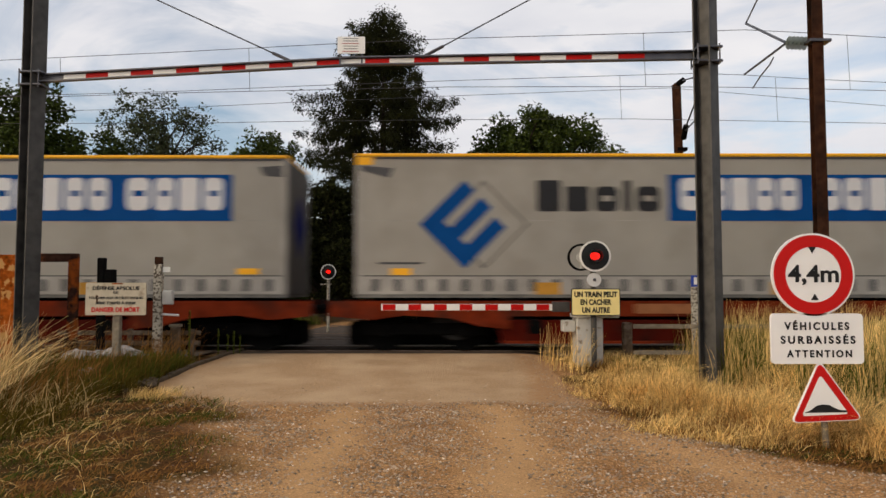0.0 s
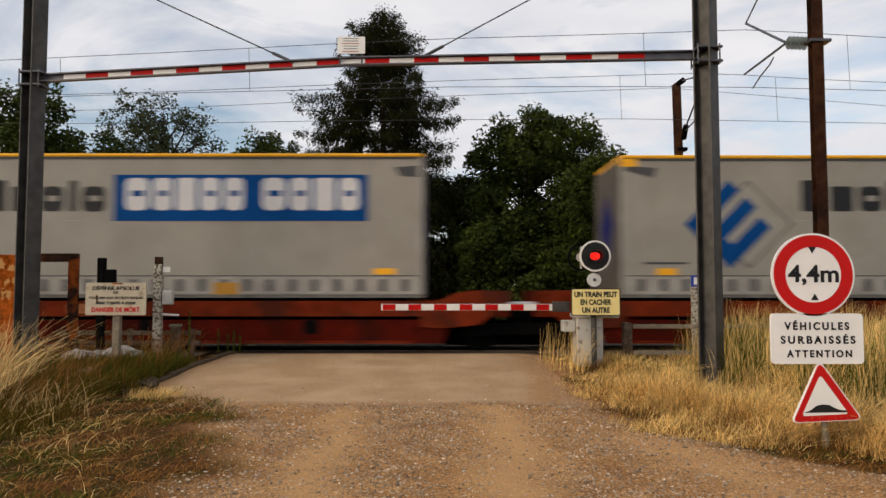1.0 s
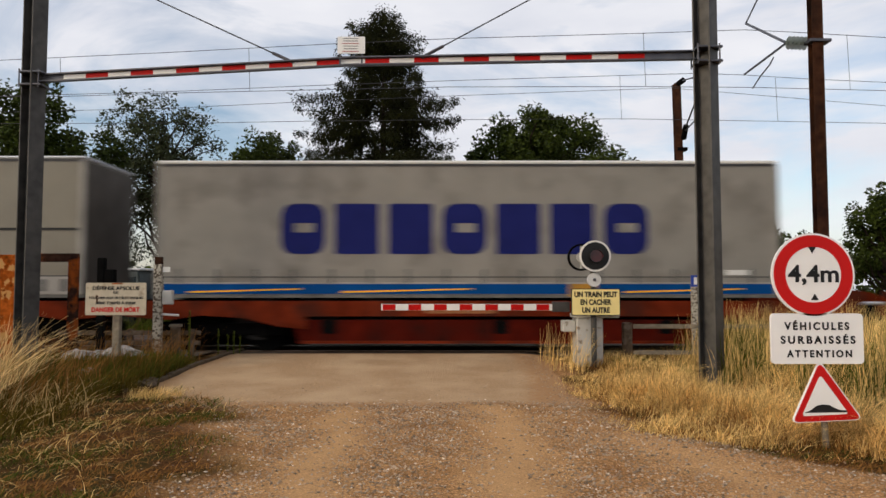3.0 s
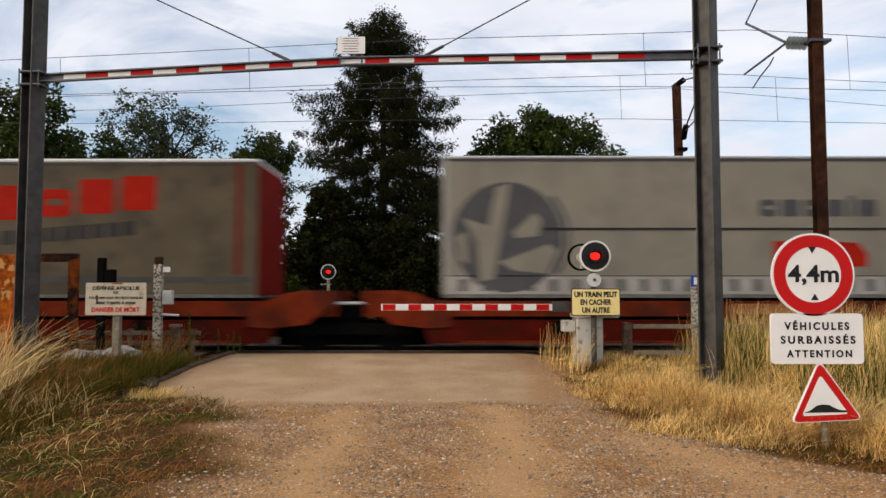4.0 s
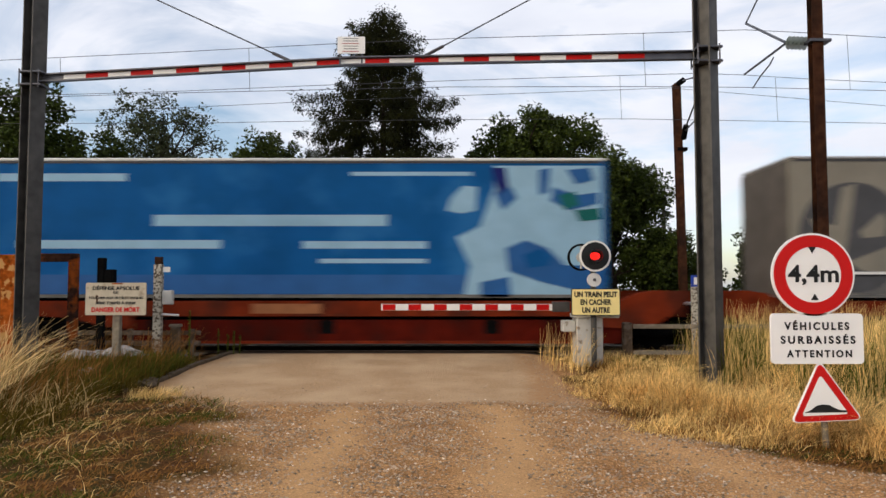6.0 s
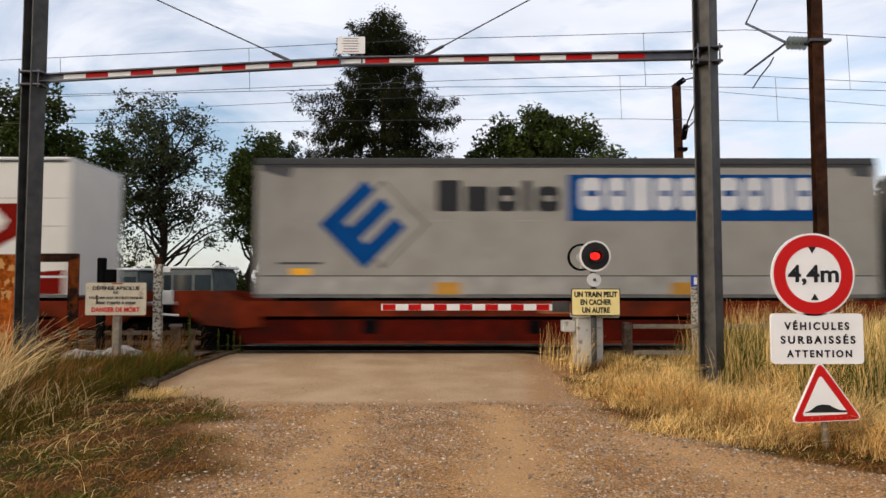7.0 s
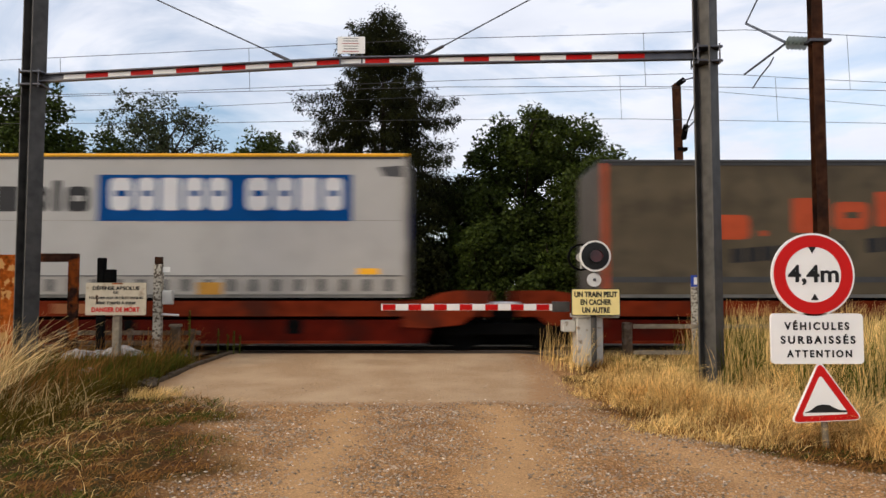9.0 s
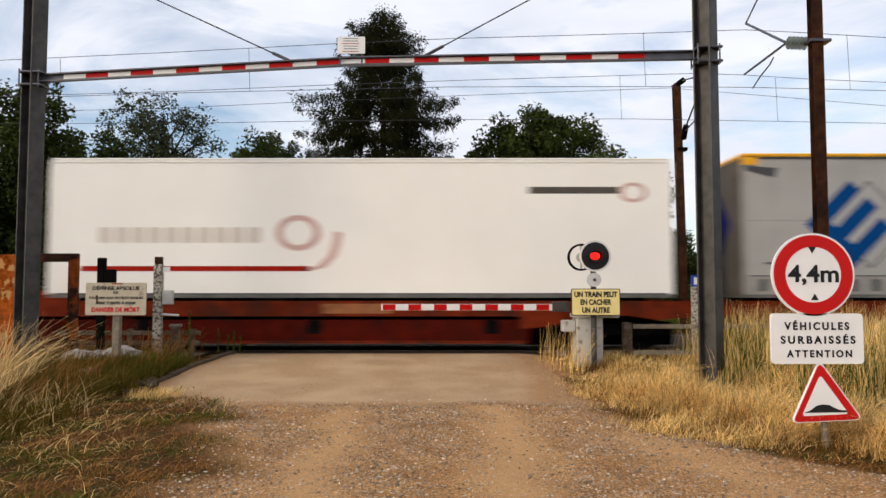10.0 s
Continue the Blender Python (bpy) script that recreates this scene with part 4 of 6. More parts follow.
def trailer_swoosh(x):
    t = build_trailer("white curtain trailer with a sweeping red field", x, M["sertwhite"], M["white"], M["end_red"], M["sertwhite"], None, False, 0.07)
    cur = [(213, 292), (283, 335), (383, 390), (483, 430), (603, 462), (723, 480), (883, 488), (983, 485), (1098, 478)]
    patch_box(t, "red_edge", 0.0, 0.11, 0.09, H - 0.09, 3.2, M["curtain_red"])
    fall, sweep = np.polyfit([a for a, b in cur], [b for a, b in cur], 4), np.linspace(213, 1098, 45)
    patch(t, "red_field", [(0.025, 0.086), (13.514, 0.086)] + [(X(a), Q(b)) for a, b in zip(sweep[::-1], np.polyval(fall, sweep)[::-1])] + [(0.025, 2.892)], 1, M["curtain_red"], "sweeping dark red print")
    word_blocks(t, 7.483, 11.852, 1.502, 2.240, "oxxxboxx", 1, M["print_black"], M["sertwhite"])
    patch(t, "red_arrow", [(X(a), Q(b)) for a, b in ((848, 435), (900, 440), (950, 430), (985, 405), (993, 390), (965, 360), (1033, 359), (1033, 412), (1000, 425), (960, 448), (915, 457), (875, 452))], 1, M["curtain_red"])
    patch_box(t, "writing_bar", 7.532, 10.191, 1.115, 1.165, 1, M["print_grey"])
    patch_box(t, "writing_bar", 8.000, 9.723, 0.955, 0.985, 1, M["band"])
    patch_box(t, "writing_bar", 0.591, 2.646, 0.529, 0.652, 2, M["print_rose"])
    patch_box(t, "hem", 0.1, TL - 0.1, 0.431, 0.480, 2, M["alu"])
    curtain_seams(t, (2.178, 1.563, 0.948), M["band"])
    return t


def trailer_ring(x):
    t = build_trailer("clean white box trailer with thin red line and ring", x, M["reefer_clean"], M["reefer_clean"], M["reefer_clean"], M["reefer_clean"], None, False, 0.05, M["reefer_clean"])
    c0, c1 = 5.440, 1.415
    out = [(c0 + 0.492 * math.cos(a), c1 + 0.394 * math.sin(a)) for a in np.linspace(0, 2 * math.pi, 30)[:-1]]
    inn = [(c0 + 0.332 * math.cos(a), c1 + 0.271 * math.sin(a)) for a in np.linspace(0, 2 * math.pi, 30)[:-1]]
    patch(t, "ring_mark", out, 1, M["print_rose"])
    patch(t, "ring_centre", inn, 2, M["reefer_clean"])
    tail = [(460, 480), (490, 474), (510, 455), (518, 430), (520, 412)]
    patch(t, "ring_tail", [(X(a), Q(b)) for a, b in tail] + [(X(a - 14), Q(b - 3)) for a, b in tail[::-1]], 1, M["print_rose"])
    patch_box(t, "red_line", 0.677, 5.686, 0.578, 0.689, 1, M["print_red"])
    word_blocks(t, 1.046, 4.652, 1.194, 1.538, "xxxxxxxxxx", 1, M["print_cream"])
    patch_box(t, "writing_bar", 10.486, 12.455, 2.277, 2.425, 1, M["end_dark"])
    patch(t, "ring_mark", [(12.763 + 0.308 * math.cos(a), 2.302 + 0.222 * math.sin(a)) for a in np.linspace(0, 2 * math.pi, 24)[:-1]], 1, M["print_rose"])
    patch(t, "ring_centre", [(12.763 + 0.209 * math.cos(a), 2.302 + 0.148 * math.sin(a)) for a in np.linspace(0, 2 * math.pi, 24)[:-1]], 2, M["reefer_clean"])
    patch_box(t, "base_rail", 0.0, TL, 0.06, 0.1, 1.5, M["dark_rail"])
    return t


MOVING = []
SPOTS = [-1.9, -17.01, -34.94, -50.12, -67.8, -82.98, -100.64, -115.84, -133.44, -148.62, -166.28, -183.22, -201.07, -216.21]
HIGH = {x: H + d for x, d in zip(SPOTS, (0.08, 0.04, 0.08, 0.025, -0.08, 0.025, -0.04, 0.025, -0.025, -0.025, 0.0, -0.06, 0.08, -0.025))}
MOVING += [trailer_banner(SPOTS[0]), trailer_banner(SPOTS[1]), trailer_banner(SPOTS[2]), trailer_white(SPOTS[3]), trailer_navy(SPOTS[4]),
           trailer_globe(SPOTS[5], False), trailer_slanted(SPOTS[6], M["print_red"], M["white"], M["print_red"]), trailer_globe(SPOTS[7], True),
           trailer_map(SPOTS[8]), trailer_banner(SPOTS[9], True), trailer_swoosh(SPOTS[10]),
           trailer_slanted(SPOTS[11], M["print_orange"], M["dark_rail"], M["end_dark"]), trailer_banner(SPOTS[12], cloth="curtain_light"), trailer_ring(SPOTS[13])]


def build_bogie(w, x):
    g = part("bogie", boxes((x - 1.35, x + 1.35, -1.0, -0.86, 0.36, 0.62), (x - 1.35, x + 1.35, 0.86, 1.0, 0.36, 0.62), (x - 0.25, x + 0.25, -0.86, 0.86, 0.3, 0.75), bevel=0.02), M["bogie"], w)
    # added black block that stands for the shade between the wheels
    part("shade_block", boxes((x - 1.75, x + 1.75, -0.5, 0.5, 0.10, 0.62), bevel=0.08), M["bogie"], g)
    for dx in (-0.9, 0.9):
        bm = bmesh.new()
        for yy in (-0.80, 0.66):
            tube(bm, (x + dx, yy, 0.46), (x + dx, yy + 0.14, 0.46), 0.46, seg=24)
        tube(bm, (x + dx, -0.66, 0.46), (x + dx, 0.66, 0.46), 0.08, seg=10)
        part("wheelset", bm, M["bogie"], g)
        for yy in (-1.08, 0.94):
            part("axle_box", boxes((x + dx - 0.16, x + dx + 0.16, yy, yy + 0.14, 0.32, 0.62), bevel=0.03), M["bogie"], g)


def build_wagon(x0, xj, x1):
    """A twin pocket wagon from coupling to coupling, with the joint at xj."""
    w = thing("pocket_wagon", x0, TRACK_Y, RAIL_Z, "rust red twin pocket wagon carrying road trailers", "railway wagon", "wagons of the train")
    J, L = xj - x0, x1 - x0
    for side in (-1, 1):
        ya, yb = (-1.33, -1.20) if side < 0 else (1.20, 1.33)
        for s, d in ((0.0, 1), (L, -1)):
            e = J if s == 0.0 else L - J
            pts = [(0.0, 1.08), (0.0, 0.78), (0.9, 0.70), (1.6, 0.80), (2.6, 0.74), (3.3, 0.56), (3.9, 0.50), (3.9, 0.78), (e - 2.2, 0.78), (e - 2.2, 0.55), (e - 1.7, 0.52),
                   (e - 0.95, 0.60), (e - 0.28, 1.08), (e - 0.28, 1.33), (e - 1.0, 1.34), (e - 1.4, 1.28), (e - 1.8, 1.11), (0.0, 1.11)]
            part("side_sill", prism(bmesh.new(), [(s + d * a, b) for a, b in pts], ya, yb), M["wagon"], w, "rust red side beam")
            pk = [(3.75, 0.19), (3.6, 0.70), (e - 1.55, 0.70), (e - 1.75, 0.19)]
            part("pocket_wall", prism(bmesh.new(), [(s + d * a, b) for a, b in pk], ya + 0.05, yb - 0.03), M["wagon_shaded"], w, "pocket wall, red darkened for the shade below the sill")
            rail = part("pocket_edge", boxes((min(s + d * 3.8, s + d * (e - 2.4)), max(s + d * 3.8, s + d * (e - 2.4)), ya + 0.02, yb - 0.02, 0.19, 0.25)), M["wagon"], w)
            if side < 0:
                for f in (0.27, 0.5, 0.72):
                    xx = s + d * e * f
                    # flat patch, no hole: the shade inside the recess is just its black colour
                    part("recess_shade_patch", prism(bmesh.new(), round_rect(xx - 0.17, xx + 0.17, 0.40, 0.70, 0.06, 3), ya + 0.044, ya + 0.055), M["bogie"], w, "flat black patch painted as the shade of a recess")
                xx = s + d * e * 0.40
                part("data_panel", boxes((min(xx, xx + d * 1.5), max(xx, xx + d * 1.5), ya - 0.004, ya - 0.001, 0.84, 1.05)), M["data_tan"], w, "faded tan data panel")
    for s, d in ((0.0, 1), (L, -1)):
        e = J if s == 0.0 else L - J
        a, b = sorted((s + d * 3.7, s + d * (e - 2.2)))
        part("pocket_floor", boxes((a, b, -1.25, 1.25, 0.20, 0.245)), M["wagon_shaded"], w)
        a, b = sorted((s + d * 0.02, s + d * 3.7))
        part("end_platform", boxes((a, b, -1.2, 1.2, 0.80, 0.98), bevel=0.02), M["wagon"], w)
        a, b = sorted((s + d * 1.2, s + d * 1.7))
        part("hitch", boxes((a, b, -0.5, 0.5, 0.98, 1.18), bevel=0.04), M["wagon"], w)
        a, b = sorted((s + d * (e - 0.3), s + d * (e - 2.2)))
        part("joint_platform", boxes((a, b, -1.2, 1.2, 0.76, 1.0), bevel=0.02), M["wagon"], w)
        for yy in (-0.87, 0.87):
            f = tube(bmesh.new(), (s + d * 0.02, yy, 0.95), (s - d * 0.15, yy, 0.95), 0.07, seg=12)
            tube(f, (s - d * 0.15, yy, 0.95), (s - d * 0.19, yy, 0.95), 0.20, seg=20)
            part("buffer", f, M["bogie"], w)
        build_bogie(w, s + d * 2.05)
    build_bogie(w, J)
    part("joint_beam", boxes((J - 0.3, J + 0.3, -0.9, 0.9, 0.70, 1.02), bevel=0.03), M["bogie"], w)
    part("joint_hose", tubes(((J - 0.5, -1.15, 1.06), (J + 0.5, -1.15, 1.06), 0.035)), M["alu"], w)
    return w


GAPS = [((SPOTS[i] + SPOTS[i + 1] + TL) / 2) for i in range(len(SPOTS) - 1)]
ENDS = [GAPS[0] + 34.2] + [GAPS[i] for i in range(0, 13, 2)] + [GAPS[12] - 33.6]
JOINTS = [GAPS[0] + 16.7] + [GAPS[i] for i in range(1, 13, 2)] + [GAPS[12] - 16.9]
for i in range(len(ENDS) - 1):
    MOVING.append(build_wagon(ENDS[i + 1] + 0.2, JOINTS[i], ENDS[i] - 0.2))

WAY = [(0.0, 0.0), (0.5, 9.98), (1.0, 20.9), (1.5, 30.83), (2.0, 41.74), (2.5, 51.51), (4.0, 82.99), (4.5, 93.76), (5.0, 104.0), (5.5, 113.66),
       (7.0, 144.53), (7.5, 155.61), (8.0, 165.33), (8.5, 176.34), (9.0, 186.68), (9.5, 197.33), (10.0, 207.61)]


DARK = [(0.37, 0.68), (1.15, 1.43), (2.04, 2.32), (2.86, 3.14), (3.68, 3.92), (4.55, 4.78), (5.35, 5.62), (6.2, 6.5), (7.06, 7.33), (7.87, 8.18), (8.75, 9.06), (9.62, 9.88)]


def motions():
    for ob in MOVING:
        m = ob.matrix_basis.copy()
        walk(ob, [(t, Matrix.Translation((d, 0, 0)) @ m) for t, d in WAY])
    for blade, x, z, edge_on in FLASHERS:
        rows = [(0.0, edge_on)]
        for a, b in DARK:
            rows += [(a - 0.034, edge_on), (a, 0.0), (b, 0.0), (b + 0.034, edge_on)]
        rows.append((10.0, edge_on))
        walk(blade, [(t, pose(x, -0.29, z, 0, 0, v)) for t, v in rows])


# ---- things beside the track ----
def gz(x, y):
    return float(ground_z(x, y))


def build_far_signal():
    s = thing("crossing_signal", -3.77, 24.2, gz(-3.77, 24.2), "distant crossing light with white rim behind the tracks", "crossing light")
    part("post", tubes(((0, 0, -0.2), (0, 0, 2.2), 0.05), seg=12), M["old_white"], s)
    part("bracket", boxes((-0.25, 0.1, -0.08, -0.04, 1.55, 1.6)), M["old_white"], s)
    lamp_head(s, 0.02, 1.98, 0.95, 99.0)


build_far_signal()


def build_notice():
    s = thing("warning_board", -5.86, 13.2, gz(-5.86, 13.2), "cream enamel danger board with black and red lettering", "warning sign")
    z0 = -s.location.z
    part("post", boxes((-0.07, 0.06, 0.02, 0.14, -0.3, z0 + 1.35), bevel=0.015), M["concrete"], s)
    b = part("board", prism(bmesh.new(), round_rect(-0.545, 0.54, z0 + 1.166, z0 + 1.745, 0.03), -0.012, 0.012), M["enamel"], s, "chipped cream enamel plate")
    rows = (("D\u00c9FENSE ABSOLUE", 1.655, 0.085, 0.84, "black"), ("DE", 1.57, 0.05, 0.09, "black"), ("TOUCHER AUX FILS \u00c9LECTRIQUES", 1.475, 0.062, 0.98, "black"),
            ("M\u00caME TOMB\u00c9S \u00c0 TERRE", 1.388, 0.06, 0.72, "black"), ("DANGER DE MORT", 1.262, 0.09, 0.86, "sign_red"))
    for tx, z, h, w, m in rows:
        words(tx, 0.0, z0 + z, h, -0.0145, M[m], b, width=w, bold=0.035)
    part("rust_chip", prism(bmesh.new(), disc_pts(-0.34, z0 + 1.50, 0.022, 10), -0.0145, -0.0125), M["rust_mast"], b)
    part("rust_chip", prism(bmesh.new(), round_rect(-0.35, -0.32, z0 + 1.39, z0 + 1.47, 0.01, 2), -0.0145, -0.0125), M["rust_mast"], b)
    part("rust_chip", prism(bmesh.new(), round_rect(-0.08, 0.12, z0 + 1.715, z0 + 1.74, 0.01, 2), -0.0145, -0.0125), M["rust"], b)


build_notice()


def build_rusty_frame():
    s = thing("rusty_steel_frame", -7.6, 14.1, gz(-7.6, 14.1), "rusty open steel frame with a peeling panel", "steel frame")
    part("panel", boxes((-1.6, -0.55, -0.06, 0.0, -0.2, 2.10), bevel=0.01), M["rust"], s, "orange rusted sheet with peeling paint")
    part("top_bar", boxes((-0.55, 0.62, -0.08, 0.02, 1.96, 2.12), bevel=0.012), M["rust_frame"], s)
    part("upright", boxes((0.44, 0.62, -0.08, 0.02, -0.2, 1.96), bevel=0.012), M["rust_frame"], s)
    part("lower_bar", boxes((-0.55, 0.44, -0.05, 0.0, 0.42, 0.50), bevel=0.008), M["rust_frame"], s)
    part("back_post", boxes((-0.60, -0.50, 0.02, 0.12, -0.2, 2.05), bevel=0.01), M["rust_frame"], s)


build_rusty_frame()


def build_left_posts():
    s = thing("equipment_post", -5.61, 14.5, gz(-5.61, 14.5), "flaking white concrete post with a small grey box", "post")
    part("post", boxes((-0.08, 0.08, -0.07, 0.07, -0.3, 1.93), bevel=0.015), M["old_white"], s)
    part("cap", boxes((-0.07, 0.07, -0.06, 0.06, 1.93, 2.08), bevel=0.015), M["rust_mast"], s)
    part("name_plate", boxes((0.09, 0.23, -0.03, -0.01, 1.78, 1.88)), M["white"], s)
    part("junction_box", boxes((0.10, 0.29, -0.08, 0.08, 1.14, 1.42), bevel=0.02), M["grey_box"], s)
    part("bracket_arm", tubes(((0.08, 0, 0.95), (0.42, -0.02, 0.93), 0.022)), M["white"], s)
    for x, y, h, n in ((-5.36, 14.8, 0.68, 0.17),):
        q = thing("bollard", x, y, gz(x, y), "short weathered brown wooden stub post", "post")
        part("stub", boxes((-n / 2, n / 2, -n / 2, n / 2, -0.2, h), bevel=0.02), M["wood"], q)
        part("cap", boxes((-n / 2 - 0.02, n / 2 + 0.02, -n / 2 - 0.02, n / 2 + 0.02, h, h + 0.05), bevel=0.015), M["concrete"], q)
    q = thing("wooden_post", -6.42, 13.85, gz(-6.42, 13.85), "dark rotten wooden post with a side block", "post")
    part("post", boxes((-0.08, 0.06, -0.06, 0.06, -0.2, 2.02), bevel=0.015), M["bogie"], q)
    part("block", boxes((0.06, 0.25, -0.06, 0.06, 1.55, 1.80), bevel=0.015), M["bogie"], q)
    q = thing("low_fence", -6.7, 15.0, gz(-6.7, 15.0), "low weathered wooden rail behind the posts", "fence")
    for x in (-0.9, 0.35, 1.6):
        part("post", boxes((x - 0.05, x + 0.05, -0.05, 0.05, -0.2, 0.62), bevel=0.01), M["wood"], q)
    for z in (0.30, 0.50):
        part("rail", boxes((-1.1, 1.8, -0.075, -0.051, z, z + 0.09), bevel=0.008), M["wood"], q)


build_left_posts()


def lump(bm, c, r, seed, squash=0.6):
    rng = random.Random(seed)
    g = bmesh.ops.create_icosphere(bm, subdivisions=3, radius=r)
    o = Vector((rng.random() * 9, rng.random() * 9, rng.random() * 9))
    for v in g["verts"]:
        k = 1 + 0.45 * noise.noise(v.co * (2.2 / r) + o) + 0.2 * noise.noise(v.co * (6 / r) + o)
        v.co = Vector((v.co.x * k * 1.3, v.co.y * k, v.co.z * k * squash)) + Vector(c)
    return bm


for _i, (_x, _y, _r) in enumerate(((-6.75, 13.7, 0.25), (-6.35, 13.8, 0.22), (-6.0, 13.7, 0.26), (-5.68, 13.6, 0.17), (-5.9, 12.3, 0.13))):
    _s = thing("white_sack", _x, _y, gz(_x, _y), "crumpled dirty white plastic sack lying in the grass", "rubbish", "sacks in the verge")
    part("sack", lump(bmesh.new(), (0, 0, 0.08 + _r * 0.4), _r, _i), M["plastic_white"], _s, smooth=False)
for _i, (_x, _y, _r) in enumerate(((-4.95, 11.35, 0.10), (-4.72, 11.75, 0.12), (-4.78, 12.1, 0.09))):
    _s = thing("stone_block", _x, _y, gz(_x, _y), "pale broken concrete lump beside the kerb", "stone", "lumps beside the kerb")
    part("lump", lump(bmesh.new(), (0, 0, _r * 0.3), _r, 20 + _i, 0.8), M["kerb"], _s)


def build_kerb():
    k = thing("kerb", 0, 0, 0, "worn concrete kerb along the asphalt edge", "kerb", kind="structure")
    y = 11.9
    i = 0
    while y < 16.0:
        x = -4.72 + 0.045 * (y - 11.9)
        o = part("kerb_stone", boxes((-0.05, 0.05, 0.0, 0.78, -0.15, 0.045), bevel=0.015), M["kerb"], k)
        o.matrix_basis = pose(x, y, gz(x, y + 0.4), 2.2, 0, -2.5 + (i % 3 - 1) * 1.2)
        y += 0.80
        i += 1


build_kerb()


def build_right_fence():
    q = thing("wooden_fence", 3.49, 14.0, gz(3.49, 14.0), "weathered two-rail wooden fence beside the barrier", "fence")
    b = -q.location.z
    for x, h in ((0.0, 1.0), (1.62, 0.98), (3.3, 0.98)):
        part("post", boxes((x - 0.085, x + 0.085, -0.085, 0.085, -0.2, b + h), bevel=0.02), M["wood"], q)
    for z, zz in ((0.93, 0.86), (0.44, 0.50)):
        bm = bmesh.new()
        box(bm, 0.09, 3.3, -0.11, -0.087, b + z - 0.04, b + z + 0.04, 0.008)
        part("rail", bm, M["concrete"], q, "grey weathered rail")
    s = thing("marker_post", 4.87, 14.25, gz(4.87, 14.25), "pale concrete marker post with a small blue plate", "marker post")
    b = -s.location.z
    part("post", boxes((-0.06, 0.06, -0.05, 0.05, -0.2, b + 1.75), bevel=0.012), M["old_white"], s)
    pl = part("blue_plate", boxes((-0.085, 0.085, -0.065, -0.052, b + 1.68, b + 1.90)), M["blue_plate"], s)
    part("writing_bar", boxes((-0.03, 0.03, -0.069, -0.0655, b + 1.72, b + 1.86)), M["white"], pl)


build_right_fence()


# ---- overhead line ----
def build_masts():
    m = thing("catenary_mast", 7.33, 14.2, gz(7.33, 14.2), "rusty steel catenary mast with glass insulator and bracket", "catenary mast")
    b = -m.location.z
    bm = bmesh.new()
    h_post(bm, 0, 0, -0.3, b + 9.4, 0.21, 0.20, 0.02)
    part("mast", bm, M["rust_mast"], m)
    part("collar", boxes((-0.17, 0.25, -0.14, 0.14, b + 6.46, b + 6.52), bevel=0.01), M["steel"], m)
    bm = bmesh.new()
    a, c = Vector((-0.13, 0.12, b + 6.50)), Vector((-0.38, 0.42, b + 6.62))
    for k in range(5):
        p = a.lerp(c, (k + 0.5) / 5)
        d = (c - a).normalized()
        tube(bm, p - d * 0.022, p + d * 0.012, 0.135, 0.075, 16)
    tube(bm, a, c, 0.03, 0.03, 8)
    part("insulator", bm, M["glass_ins"], m, "pale green glass insulator discs")
    top = Vector((-0.08, 3.05, b + 7.99))
    part("bracket_tube", tubes((c, top, 0.028)), M["steel"], m)
    part("stay_tube", tubes((top, (-0.05, 1.6, b + 8.75), 0.018), ((-0.05, 1.6, b + 8.75), (0, 0.1, b + 9.2), 0.018)), M["steel"], m)
    part("registration_tube", tubes((c + Vector((0.0, 0.0, -0.01)), (-0.16, 3.0, b + 6.74), 0.024)), M["steel"], m)
    part("steady_arm", tubes(((-0.10, 1.6, b + 6.70), (-0.12, 1.75, b + 6.58), 0.016), ((-0.12, 1.75, b + 6.58), (0.0, 2.5, b + 6.55), 0.016), ((0.0, 2.5, b + 6.55), (0.05, 3.05, b + 6.42), 0.016)), M["steel"], m)
    n = thing("catenary_mast", 7.86, 24.0, gz(7.86, 24), "brown steel catenary mast behind the second track", "catenary mast")
    b = -n.location.z
    bm = bmesh.new()
    h_post(bm, 0, 0, -0.3, b + 8.45, 0.23, 0.22, 0.02)
    o = part("mast", bm, M["rust_mast"], n)
    o.matrix_basis = pose(0, 0, 0, 0, -0.9, 0)
    part("top_insulator", tubes(((-0.1, -0.05, b + 8.42), (0.05, -0.25, b + 8.52), 0.09)), M["bogie"], n)
    part("tie_rod", tubes(((0.0, -0.2, b + 8.5), (-0.15, -2.75, b + 7.95), 0.022)), M["steel"], n)
    part("bracket_insulator", tubes(((0.05, -0.1, b + 6.6), (0.02, -0.45, b + 6.95), 0.09)), M["bogie"], n)
    part("bracket_tube", tubes(((0.02, -0.4, b + 6.9), (-0.15, -2.75, b + 7.9), 0.026)), M["steel"], n)
    part("registration_tube", tubes(((0.02, -0.4, b + 6.8), (-0.1, -2.5, b + 6.95), 0.022)), M["steel"], n)
    part("base_clamp", boxes((-0.16, 0.16, -0.15, 0.15, b + 6.2, b + 6.3)), M["bogie"], n)
    # thin pole far behind
    q = thing("utility_pole", 18.1, 60, gz(18.1, 60), "thin grey utility pole far behind the bushes", "pole")
    part("pole", tubes(((0, 0, -0.2), (0, 0, 9.6), 0.17)), M["galva"], q)
    part("arm", boxes((-0.05, 0.9, -0.05, 0.05, 6.3, 6.42)), M["galva"], q)


build_masts()


